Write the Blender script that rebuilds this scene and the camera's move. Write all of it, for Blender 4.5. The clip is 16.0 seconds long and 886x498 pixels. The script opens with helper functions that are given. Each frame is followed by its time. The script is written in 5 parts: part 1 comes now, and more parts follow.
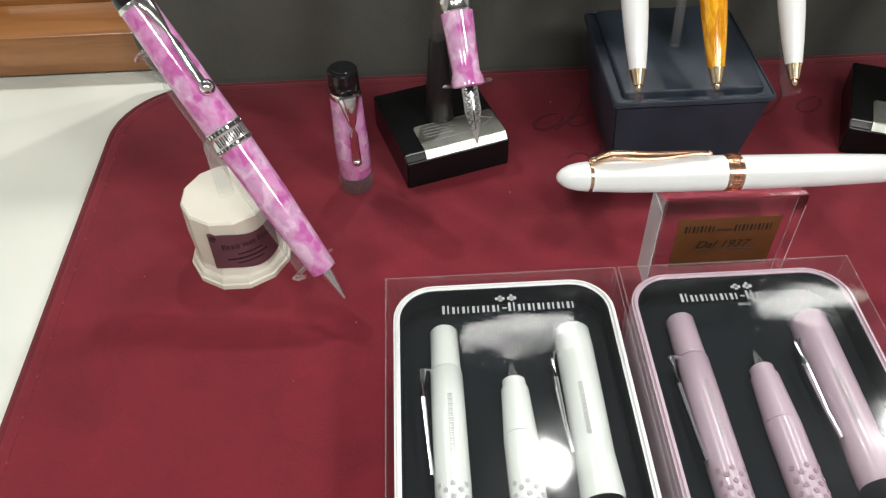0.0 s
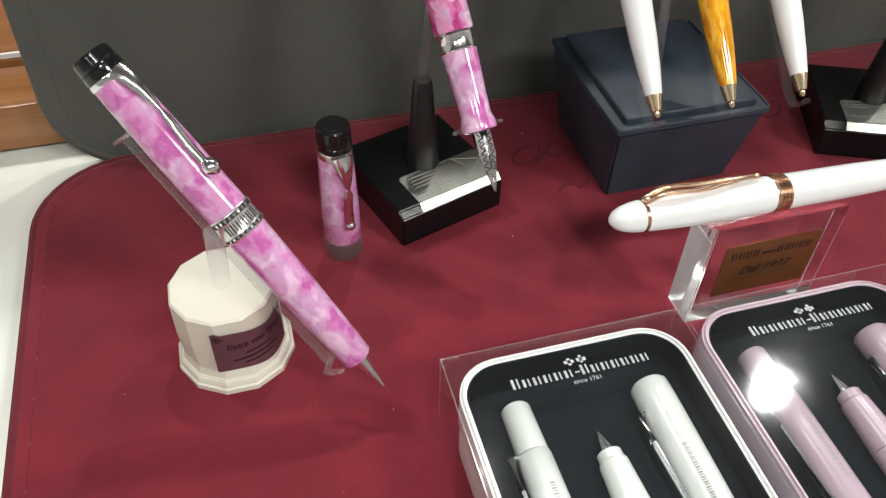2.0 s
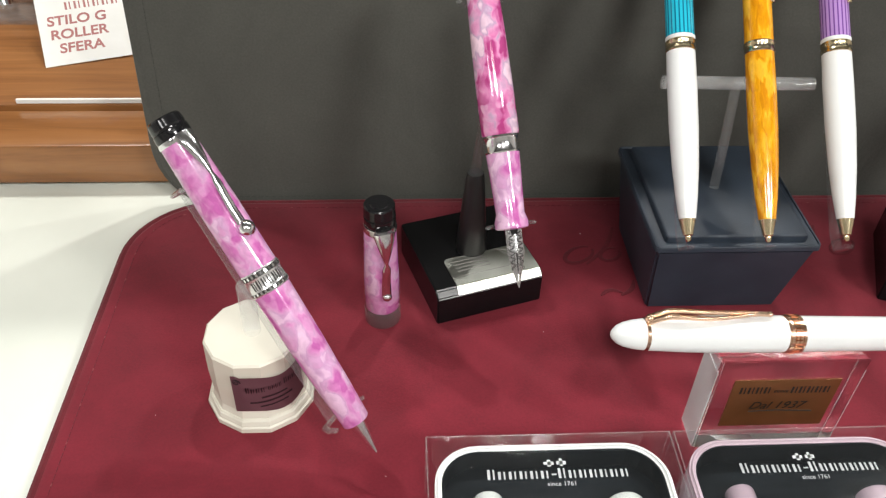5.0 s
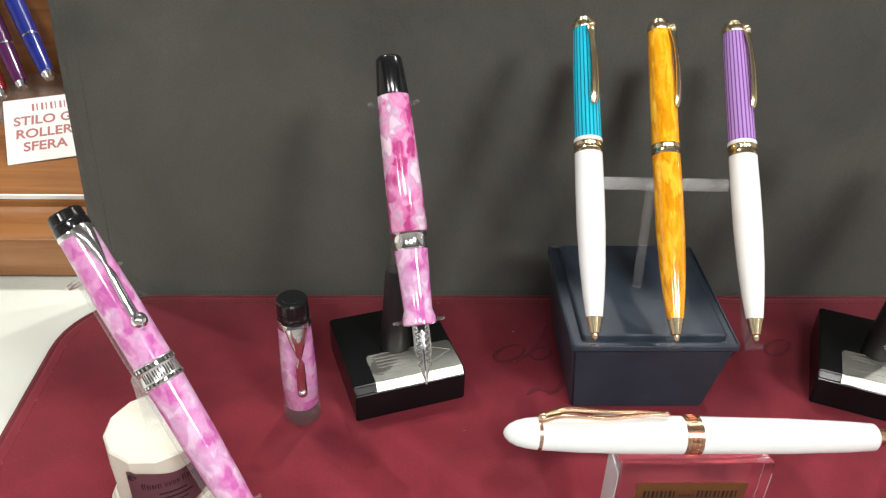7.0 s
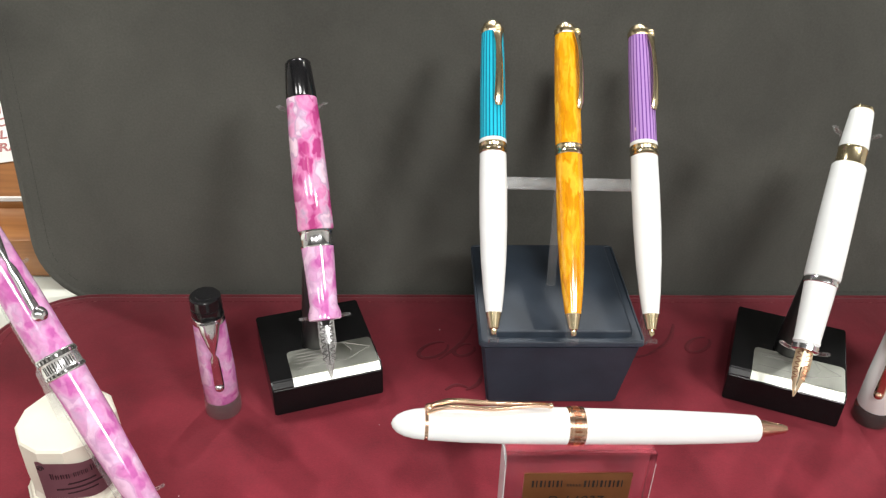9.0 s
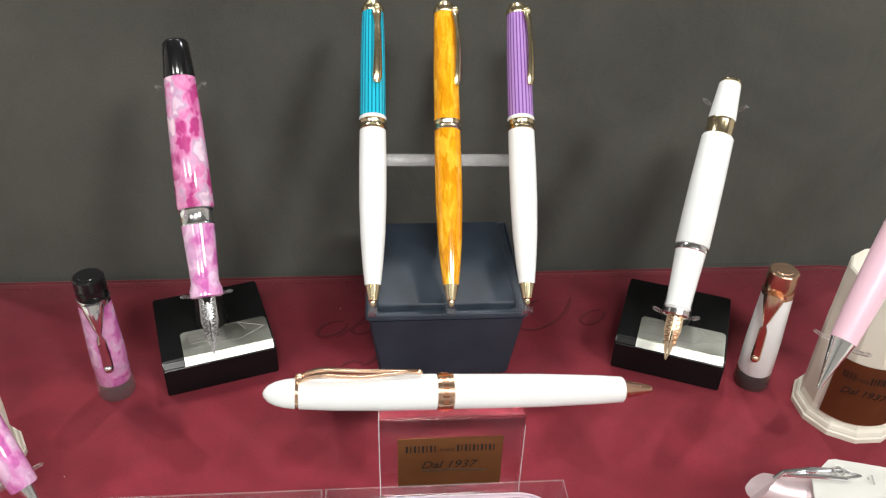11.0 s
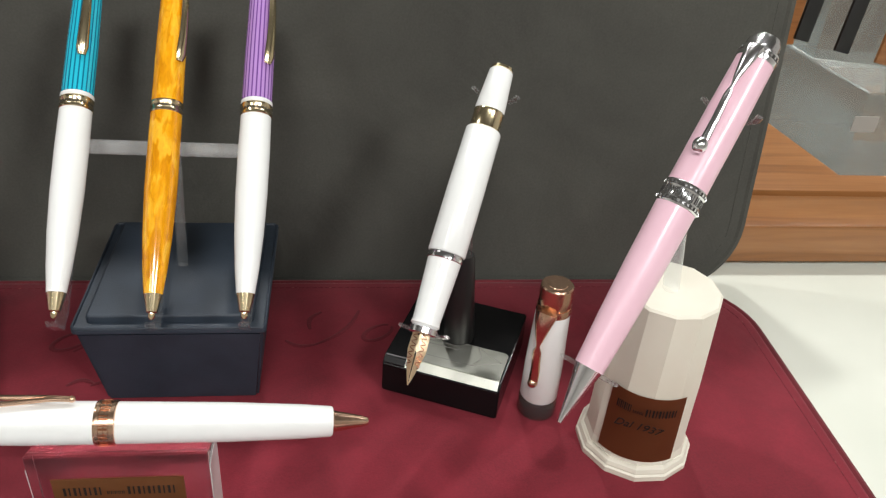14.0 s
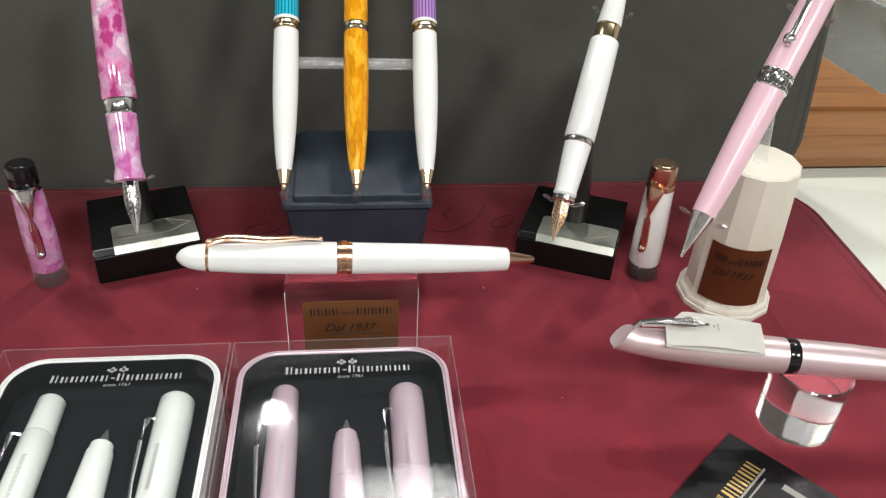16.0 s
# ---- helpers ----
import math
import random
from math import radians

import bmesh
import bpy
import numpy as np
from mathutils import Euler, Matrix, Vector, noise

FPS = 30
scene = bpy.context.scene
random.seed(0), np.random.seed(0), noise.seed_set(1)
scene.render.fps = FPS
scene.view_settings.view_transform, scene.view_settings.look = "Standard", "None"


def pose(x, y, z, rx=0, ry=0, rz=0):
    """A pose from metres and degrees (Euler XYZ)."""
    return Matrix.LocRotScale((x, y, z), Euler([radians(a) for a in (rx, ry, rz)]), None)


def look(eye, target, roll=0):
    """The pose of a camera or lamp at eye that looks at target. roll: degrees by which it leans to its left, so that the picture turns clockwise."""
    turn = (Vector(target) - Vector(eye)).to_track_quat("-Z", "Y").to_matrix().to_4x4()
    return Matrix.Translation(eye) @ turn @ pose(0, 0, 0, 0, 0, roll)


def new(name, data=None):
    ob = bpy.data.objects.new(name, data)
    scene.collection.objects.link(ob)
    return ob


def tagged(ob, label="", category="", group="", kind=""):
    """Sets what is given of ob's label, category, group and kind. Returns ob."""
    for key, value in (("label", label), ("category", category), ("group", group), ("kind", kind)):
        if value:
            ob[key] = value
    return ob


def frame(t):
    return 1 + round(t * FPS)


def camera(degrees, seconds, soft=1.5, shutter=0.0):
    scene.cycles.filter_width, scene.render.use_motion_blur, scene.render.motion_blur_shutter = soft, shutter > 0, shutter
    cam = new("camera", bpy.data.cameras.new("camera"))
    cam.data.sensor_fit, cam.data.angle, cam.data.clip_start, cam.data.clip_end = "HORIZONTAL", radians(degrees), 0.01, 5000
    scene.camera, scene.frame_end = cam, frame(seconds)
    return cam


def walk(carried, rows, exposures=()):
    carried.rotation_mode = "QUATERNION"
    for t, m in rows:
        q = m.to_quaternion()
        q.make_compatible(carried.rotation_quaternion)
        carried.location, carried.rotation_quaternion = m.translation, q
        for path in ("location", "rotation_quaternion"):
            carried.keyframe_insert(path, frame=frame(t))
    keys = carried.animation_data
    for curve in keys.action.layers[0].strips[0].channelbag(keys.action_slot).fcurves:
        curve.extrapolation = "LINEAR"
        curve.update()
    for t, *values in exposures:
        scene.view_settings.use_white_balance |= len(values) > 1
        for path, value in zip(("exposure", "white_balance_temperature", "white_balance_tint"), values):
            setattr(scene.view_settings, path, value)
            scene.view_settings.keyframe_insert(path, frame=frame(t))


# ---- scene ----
cam = camera(57.0, 16.0, 1.25)
PATH = [
    (0, (-0.0036, 0.029, 0.258), (0.0287, 1.4047, -1.1934), -1.90),
    (0.5, (-0.0273, 0.0346, 0.2555), (0.1342, 1.4172, -1.1806), -0.96),
    (1, (-0.0418, 0.0374, 0.256), (0.2232, 1.4146, -1.1699), 0.14),
    (1.5, (-0.0582, 0.0543, 0.2525), (0.2893, 1.4168, -1.1697), 0.59),
    (2, (-0.0661, 0.0747, 0.2457), (0.3387, 1.4226, -1.1753), 1.51),
    (2.5, (-0.0764, 0.0868, 0.2406), (0.3356, 1.4358, -1.1773), 1.62),
    (3, (-0.0846, 0.0875, 0.2417), (0.3204, 1.4326, -1.182), 2.14),
    (3.5, (-0.0701, 0.0802, 0.2517), (0.2523, 1.4546, -1.1651), 2.53),
    (6, (-0.0064, 0.0553, 0.2655), (0.0555, 1.6516, -0.9378), 1.53),
    (6.5, (0.0053, 0.0566, 0.2661), (0.0718, 1.6877, -0.8894), 1.44),
    (7, (0.0133, 0.055, 0.265), (0.082, 1.7162, -0.8466), 1.52),
    (7.5, (0.0259, 0.052, 0.266), (0.0767, 1.717, -0.8408), 1.46),
    (8, (0.0349, 0.0474, 0.2669), (0.0773, 1.7087, -0.8459), 1.54),
    (8.5, (0.0467, 0.0451, 0.2681), (0.0825, 1.7063, -0.8451), 1.42),
    (9, (0.0533, 0.0442, 0.268), (0.1084, 1.7148, -0.8302), 1.22),
    (11.5, (0.1035, 0.0314, 0.2617), (0.2563, 1.6915, -0.8432), 1.84),
    (12, (0.1233, 0.0357, 0.2574), (0.295, 1.7008, -0.8373), 2.30),
    (12.5, (0.1452, 0.0488, 0.2519), (0.3631, 1.7145, -0.8335), 3.18),
    (13, (0.1589, 0.0609, 0.2473), (0.4047, 1.7225, -0.8383), 3.47),
    (13.5, (0.166, 0.0627, 0.2456), (0.4205, 1.7255, -0.8363), 4.54),
    (14, (0.1777, 0.064, 0.2417), (0.4286, 1.7266, -0.8411), 4.81),
    (14.5, (0.1651, 0.0448, 0.243), (0.3504, 1.7027, -0.8602), 4.44),
    (15, (0.1587, 0.0262, 0.243), (0.3078, 1.6815, -0.8696), 3.43),
    (15.5, (0.1468, 0.0073, 0.2461), (0.3083, 1.6524, -0.8797), 2.57),
    (16, (0.114, -0.0186, 0.2491), (0.32, 1.6111, -0.8917), 2.90),
]
walk(cam, [(t, look(eye, target, roll)) for t, eye, target, roll in PATH],
     exposures=[(0, -0.08), (1.5, 0.02), (3.5, 0.08), (6, 0.28), (9, 0.40), (11.5, 0.27), (14, 0.03), (16, -0.03)])

# ---------------------------------------------------------------- light
world = bpy.data.worlds.new("shop_world")
world.use_nodes = True
world.node_tree.nodes["Background"].inputs[0].default_value = (0.9, 0.95, 1.0, 1)
world.node_tree.nodes["Background"].inputs[1].default_value = 0.05
scene.world = world


def ceiling_lamp(x, y, z, size, watts, target):
    d = bpy.data.lights.new("ceiling_lamp", "AREA")
    d.shape, d.size, d.energy, d.color = "DISK", size, watts, (1.0, 0.985, 0.95)
    ob = new("ceiling_lamp", d)
    ob.matrix_world = look((x, y, z), target)
    return ob


LAMP = 11.7
MID = (0.11, 0.3, 0.0)
for lx, ly, lz, size, power in (
    (-0.95, -1.15, 1.50, 0.44, 0.70), (1.20, -1.15, 1.50, 0.44, 2.10), (0.12, -1.00, 1.58, 0.44, 1.95),
    (0.27, 1.00, 1.60, 0.06, 0.75), (-0.75, 0.95, 1.60, 0.06, 0.7), (1.15, 1.05, 1.60, 0.06, 0.7),
    (-0.15, 1.75, 1.60, 0.06, 0.5), (0.75, 1.80, 1.60, 0.06, 0.5)):
    ceiling_lamp(lx, ly, lz, size, power * LAMP, MID)

for lx, ly in ((0.23, 1.40), (1.05, 1.45)):
    tube = ceiling_lamp(lx, ly, 1.60, 0.30, 1.1, (lx, ly, 0))
    tube.data.shape, tube.data.size_y = "RECTANGLE", 0.08

# ---------------------------------------------------------------- materials


def material(name, color=(0.8, 0.8, 0.8), rough=0.5, metal=0.0, coat=0.0, sheen=0.0, trans=0.0, ior=1.5):
    m = bpy.data.materials.new(name)
    m.use_nodes = True
    b = m.node_tree.nodes["Principled BSDF"]
    b.inputs["Base Color"].default_value = (*color, 1)
    b.inputs["Roughness"].default_value = rough
    b.inputs["Metallic"].default_value = metal
    b.inputs["Coat Weight"].default_value = coat
    b.inputs["Coat Roughness"].default_value = 0.03
    b.inputs["Sheen Weight"].default_value = sheen
    b.inputs["Transmission Weight"].default_value = trans
    b.inputs["IOR"].default_value = ior
    return m


def add(m, kind, **inputs):
    n = m.node_tree.nodes.new(kind)
    for k, v in inputs.items():
        n.inputs[k.replace("_", " ")].default_value = v
    return n


def join(m, a, b):
    m.node_tree.links.new(a, b)


def coords(m, scale=(1, 1, 1), which="Object"):
    tc = add(m, "ShaderNodeTexCoord")
    mp = add(m, "ShaderNodeMapping")
    mp.inputs["Scale"].default_value = scale
    join(m, tc.outputs[which], mp.inputs["Vector"])
    return mp.outputs["Vector"]


def ramp(m, fac, stops):
    r = add(m, "ShaderNodeValToRGB")
    e = r.color_ramp.elements
    while len(e) < len(stops):
        e.new(0.5)
    for el, (p, c) in zip(e, stops):
        el.position, el.color = p, (*c, 1)
    join(m, fac, r.inputs["Fac"])
    return r.outputs["Color"]


def noise_tex(m, vec, scale, detail=4.0, rough=0.55, dist=0.0):
    n = add(m, "ShaderNodeTexNoise", Scale=scale, Detail=detail, Roughness=rough, Distortion=dist)
    join(m, vec, n.inputs["Vector"])
    return n.outputs["Fac"]


def bump(m, height, strength, distance):
    n = add(m, "ShaderNodeBump", Strength=strength, Distance=distance)
    join(m, height, n.inputs["Height"])
    join(m, n.outputs["Normal"], m.node_tree.nodes["Principled BSDF"].inputs["Normal"])


def base(m):
    return m.node_tree.nodes["Principled BSDF"].inputs["Base Color"]


def mixed(m, a, b, fac, mode="MIX"):
    n = m.node_tree.nodes.new("ShaderNodeMix")
    n.data_type, n.blend_type = "RGBA", mode
    for sock, v in ((n.inputs[0], fac), (n.inputs[6], a), (n.inputs[7], b)):
        if isinstance(v, (int, float)):
            sock.default_value = v
        elif isinstance(v, tuple):
            sock.default_value = (*v, 1)
        else:
            join(m, v, sock)
    return n.outputs[2]


def cloth(name, dark, light, scale, sheen, weave, folds=0.0, mottle=0.5):
    m = material(name, light, 0.95, sheen=sheen)
    v = coords(m)
    big = noise_tex(m, v, scale, 5, 0.6, 0.6)
    fine = noise_tex(m, v, 900, 2)
    c = ramp(m, big, [(0.3, dark), (0.7, light)])
    c = mixed(m, c, ramp(m, noise_tex(m, v, scale * 3.2, 4, 0.6, 0.5), [(0.3, (0.88, 0.88, 0.88)), (0.7, (1.08, 1.08, 1.08))]), mottle, "MULTIPLY")
    c = mixed(m, c, ramp(m, fine, [(0.3, (0.6, 0.6, 0.6)), (0.7, (1.15, 1.15, 1.15))]), 0.3, "MULTIPLY")
    join(m, c, base(m))
    if folds:
        s1 = add(m, "ShaderNodeMath")
        s1.operation = "MULTIPLY_ADD"
        s1.inputs[1].default_value = folds
        join(m, noise_tex(m, coords(m, (1.6, 1.0, 0.8)), 16, 4, 0.5, 0.8), s1.inputs[0])
        join(m, noise_tex(m, v, weave, 3), s1.inputs[2])
        bump(m, s1.outputs[0], 0.16, 0.0006)
    else:
        bump(m, noise_tex(m, v, weave, 3), 0.35, 0.0006)
    m.node_tree.nodes["Principled BSDF"].inputs["Sheen Roughness"].default_value = 0.4
    return m


VELVET = cloth("burgundy_velvet", (0.140, 0.0072, 0.0165), (0.205, 0.0118, 0.0255), 26, 0.12, 1400, 10.0)
VELVET_EDGE = cloth("burgundy_piping", (0.10, 0.008, 0.014), (0.14, 0.010, 0.018), 40, 0.1, 900)
WORN_THREAD = cloth("worn_pale_thread", (0.20, 0.045, 0.05), (0.28, 0.08, 0.08), 60, 0.1, 900)
FELT_THREAD = cloth("dark_grey_thread", (0.044, 0.044, 0.038), (0.056, 0.056, 0.049), 60, 0.05, 900)
SEAM = cloth("velvet_seam_thread", (0.105, 0.006, 0.0125), (0.150, 0.009, 0.019), 60, 0.1, 900)
STITCH = cloth("dark_red_thread", (0.100, 0.006, 0.012), (0.132, 0.008, 0.016), 60, 0.1, 900)
FELT = cloth("charcoal_felt", (0.046, 0.046, 0.040), (0.080, 0.080, 0.069), 9, 0.06, 1200, 26.0, 0.45)
LEATHER = material("navy_leatherette", (0.014, 0.021, 0.036), 0.5)
bump(LEATHER, noise_tex(LEATHER, coords(LEATHER), 1500, 3), 0.3, 0.0004)
join(LEATHER, ramp(LEATHER, noise_tex(LEATHER, coords(LEATHER), 60), [(0.3, (0.019, 0.028, 0.042)), (0.7, (0.030, 0.042, 0.060))]), base(LEATHER))

COUNTER = material("cream_laminate", (0.72, 0.74, 0.68), 0.35)
join(COUNTER, ramp(COUNTER, noise_tex(COUNTER, coords(COUNTER), 9), [(0.3, (0.60, 0.63, 0.56)), (0.7, (0.68, 0.70, 0.63))]), base(COUNTER))


def wood_mat():
    m = material("orange_cherry_wood", (0.35, 0.15, 0.05), 0.32, coat=0.3)
    v = coords(m, (3.0, 40.0, 40.0))
    g = noise_tex(m, v, 2.2, 6, 0.62, 1.2)
    c = ramp(m, g, [(0.25, (0.165, 0.062, 0.018)), (0.5, (0.27, 0.112, 0.035)), (0.8, (0.36, 0.165, 0.058))])
    join(m, c, base(m))
    bump(m, noise_tex(m, v, 8, 4), 0.08, 0.0005)
    return m


WOOD = wood_mat()
PLASTER = material("off_white_plaster", (0.76, 0.75, 0.72), 0.8)
bump(PLASTER, noise_tex(PLASTER, coords(PLASTER), 60), 0.2, 0.002)
FLOORING = material("light_tile_floor", (0.5, 0.49, 0.47), 0.5)
join(FLOORING, ramp(FLOORING, noise_tex(FLOORING, coords(FLOORING), 6), [(0.3, (0.46, 0.45, 0.43)), (0.7, (0.54, 0.53, 0.51))]), base(FLOORING))

CEILING = material("grey_ceiling_paint", (0.14, 0.14, 0.135), 0.8)
bump(CEILING, noise_tex(CEILING, coords(CEILING), 40), 0.2, 0.002)
NIB = material("polished_nib", (0.80, 0.80, 0.80), 0.27, 0.85)
ROSE_NIB = material("rose_gold_nib", (0.90, 0.74, 0.52), 0.30, 0.75)
CHROME = material("chrome", (0.86, 0.86, 0.88), 0.16, 1.0)
GOLD = material("pale_gold", (0.80, 0.67, 0.43), 0.2, 1.0)
ROSE = material("rose_gold", (0.78, 0.52, 0.37), 0.22, 1.0)
COPPER = material("copper_band", (0.42, 0.16, 0.08), 0.28, 1.0)
COPPER_FOIL = material("copper_foil", (0.27, 0.095, 0.04), 0.36, 0.45)
STEEL = material("brushed_steel", (0.50, 0.51, 0.47), 0.36, 1.0)
join(STEEL, ramp(STEEL, noise_tex(STEEL, coords(STEEL), 70, 3), [(0.3, (0.42, 0.43, 0.38)), (0.7, (0.56, 0.57, 0.52))]), base(STEEL))
BLACK = material("gloss_black", (0.008, 0.008, 0.009), 0.14, coat=0.2)
BLOCK_BLACK = material("polished_black_block", (0.006, 0.006, 0.0065), 0.22)
BLOCK_BLACK.node_tree.nodes["Principled BSDF"].inputs["Specular IOR Level"].default_value = 0.25
MATTE_BLACK = material("satin_black", (0.010, 0.010, 0.010), 0.36)
ENGRAVE = material("engraved_dark", (0.03, 0.028, 0.025), 0.5)
PRINT_BLACK = material("black_print", (0.014, 0.010, 0.008), 0.5)


def plain(name, a, b, rough, coat=0.3, scale=60):
    m = material(name, a, rough, coat=coat)
    join(m, ramp(m, noise_tex(m, coords(m), scale), [(0.3, a), (0.7, b)]), base(m))
    return m


WHITE = plain("white_resin", (0.78, 0.80, 0.795), (0.82, 0.84, 0.835), 0.25, 0.15)
IVORY = plain("ivory_resin", (0.77, 0.79, 0.74), (0.82, 0.83, 0.79), 0.24)
PINK = plain("pale_pink_lacquer", (0.76, 0.49, 0.585), (0.80, 0.54, 0.635), 0.30, 0.15)
MAUVE = plain("dusty_pink_plastic", (0.50, 0.37, 0.43), (0.55, 0.41, 0.47), 0.28)
PEARL = plain("pearl_pink_metal", (0.70, 0.56, 0.585), (0.75, 0.61, 0.635), 0.38, 0.0)
PEARL.node_tree.nodes["Principled BSDF"].inputs["Metallic"].default_value = 0.6
CREAM = plain("cream_wood_paint", (0.66, 0.63, 0.53), (0.72, 0.70, 0.61), 0.5, 0.0, 30)
TIN_WHITE = plain("white_tin", (0.78, 0.78, 0.77), (0.82, 0.82, 0.81), 0.3)
PAPER = plain("white_card", (0.78, 0.78, 0.74), (0.83, 0.83, 0.80), 0.7, 0.0)
PLUM = plain("plum_label", (0.22, 0.09, 0.115), (0.26, 0.115, 0.14), 0.5, 0.0)
PLUM_INK = material("plum_ink", (0.035, 0.012, 0.018), 0.5)
RED_INK = material("faded_red_ink", (0.42, 0.17, 0.16), 0.8)
BRONZE = plain("bronze_label", (0.20, 0.085, 0.03), (0.26, 0.115, 0.045), 0.3, 0.0)
BRONZE.node_tree.nodes["Principled BSDF"].inputs["Metallic"].default_value = 0.6
SILVER_INK = material("silver_print", (0.42, 0.43, 0.44), 0.4, 0.3)
GREY_INK = material("grey_print", (0.30, 0.29, 0.27), 0.5)
GOLD_INK = material("gold_print", (0.55, 0.38, 0.13), 0.4, 0.3)
INSERT = material("black_flocked_insert", (0.010, 0.012, 0.015), 0.6)
INSERT.node_tree.nodes["Principled BSDF"].inputs["Specular IOR Level"].default_value = 0.08
join(INSERT, ramp(INSERT, noise_tex(INSERT, coords(INSERT), 25), [(0.3, (0.004, 0.006, 0.008)), (0.7, (0.008, 0.011, 0.014))]), base(INSERT))
LEAFLET = material("black_gloss_print", (0.02, 0.02, 0.022), 0.3)
LEAFLET.node_tree.nodes["Principled BSDF"].inputs["Specular IOR Level"].default_value = 0.12
join(LEAFLET, ramp(LEAFLET, noise_tex(LEAFLET, coords(LEAFLET), 45, 3, 0.5, 1.0), [(0.50, (0.008, 0.008, 0.009)), (0.68, (0.03, 0.03, 0.032)), (0.80, (0.09, 0.09, 0.095))]), base(LEAFLET))


def marble(name, stops, scale, seed, along=0.75):
    """Celluloid chips: soft-edged cells of different colours, with a cloudy tone inside."""
    m = material(name, stops[0][1], 0.12, coat=0.6)
    v = coords(m, (1, 1, along))
    w = add(m, "ShaderNodeTexNoise", Scale=scale * 0.9, Detail=2.0)
    join(m, v, w.inputs["Vector"])
    sub = add(m, "ShaderNodeVectorMath")
    sub.operation = "MULTIPLY_ADD"
    sub.inputs[1].default_value = (0.006, 0.006, 0.006)
    join(m, w.outputs["Color"], sub.inputs[0])
    join(m, v, sub.inputs[2])
    off = add(m, "ShaderNodeVectorMath")
    off.operation = "ADD"
    off.inputs[1].default_value = (seed, seed * 0.7, seed * 1.3)
    join(m, sub.outputs[0], off.inputs[0])
    tones = []
    for k, (sc, soft) in enumerate(((scale, 0.55), (scale * 1.9, 0.45))):
        vo = add(m, "ShaderNodeTexVoronoi", Scale=sc)
        vo.feature = "SMOOTH_F1"
        vo.inputs["Smoothness"].default_value = soft
        join(m, off.outputs[0], vo.inputs["Vector"])
        sep = add(m, "ShaderNodeSeparateColor")
        join(m, vo.outputs["Color"], sep.inputs[0])
        tones.append(sep.outputs[k])
    mean = add(m, "ShaderNodeMath")
    mean.operation = "MULTIPLY_ADD"
    mean.inputs[1].default_value = 0.66
    join(m, tones[0], mean.inputs[0])
    half = add(m, "ShaderNodeMath")
    half.operation = "MULTIPLY"
    half.inputs[1].default_value = 0.34
    join(m, tones[1], half.inputs[0])
    join(m, half.outputs[0], mean.inputs[2])
    c = ramp(m, mean.outputs[0], stops)
    fog = noise_tex(m, off.outputs[0], scale * 2.2, 3)
    c = mixed(m, c, ramp(m, fog, [(0.3, (0.82, 0.78, 0.82)), (0.72, (1.12, 1.16, 1.12))]), 0.75, "MULTIPLY")
    join(m, c, base(m))
    return m


ROSE_MARBLE = marble("pink_marbled_celluloid", [(0.20, (0.54, 0.13, 0.40)), (0.40, (0.65, 0.25, 0.52)), (0.55, (0.69, 0.34, 0.58)), (0.68, (0.62, 0.35, 0.57)), (0.82, (0.76, 0.49, 0.68))], 185, 3.1)
ROSE_MARBLE_DEEP = marble("deep_pink_marbled_celluloid", [(0.22, (0.46, 0.05, 0.22)), (0.36, (0.66, 0.19, 0.42)), (0.5, (0.72, 0.33, 0.54)), (0.64, (0.52, 0.36, 0.52)), (0.78, (0.84, 0.60, 0.72))], 175, 7.7)
AMBER = marble("amber_marbled_resin", [(0.25, (0.66, 0.255, 0.004)), (0.5, (0.80, 0.345, 0.006)), (0.75, (0.90, 0.47, 0.03))], 330, 1.3, 0.30)


def striped(name, a, b, count):
    """Stripes that run along the barrel."""
    m = material(name, a, 0.14, coat=0.5)
    tc = add(m, "ShaderNodeTexCoord")
    sep = add(m, "ShaderNodeSeparateXYZ")
    join(m, tc.outputs["Object"], sep.inputs[0])
    at = add(m, "ShaderNodeMath")
    at.operation = "ARCTAN2"
    join(m, sep.outputs[1], at.inputs[0])
    join(m, sep.outputs[0], at.inputs[1])
    mul = add(m, "ShaderNodeMath")
    mul.operation = "MULTIPLY"
    mul.inputs[1].default_value = count
    join(m, at.outputs[0], mul.inputs[0])
    sn = add(m, "ShaderNodeMath")
    sn.operation = "SINE"
    join(m, mul.outputs[0], sn.inputs[0])
    up = add(m, "ShaderNodeMath")
    up.operation = "MULTIPLY_ADD"
    up.inputs[1].default_value, up.inputs[2].default_value = 0.5, 0.5
    join(m, sn.outputs[0], up.inputs[0])
    c = ramp(m, up.outputs[0], [(0.08, a), (0.42, b)])
    join(m, c, base(m))
    return m


TEAL = striped("turquoise_striped_barrel", (0.005, 0.14, 0.24), (0.02, 0.46, 0.62), 22)
VIOLET = striped("violet_striped_barrel", (0.15, 0.055, 0.25), (0.42, 0.24, 0.56), 22)

FROST = material("clear_acrylic_block", (0.97, 0.98, 0.98), 0.02, trans=1.0, ior=1.49)
# Clear acrylic; the trace of diffuse white paints the puck's bright inner reflections.
PUCK_GLOW = material("puck_glow_acrylic", (0.96, 0.98, 0.98), 0.03, trans=0.985, ior=1.49)
MILKY = material("milky_acrylic", (0.36, 0.40, 0.39), 0.16, trans=0.75, ior=1.4)


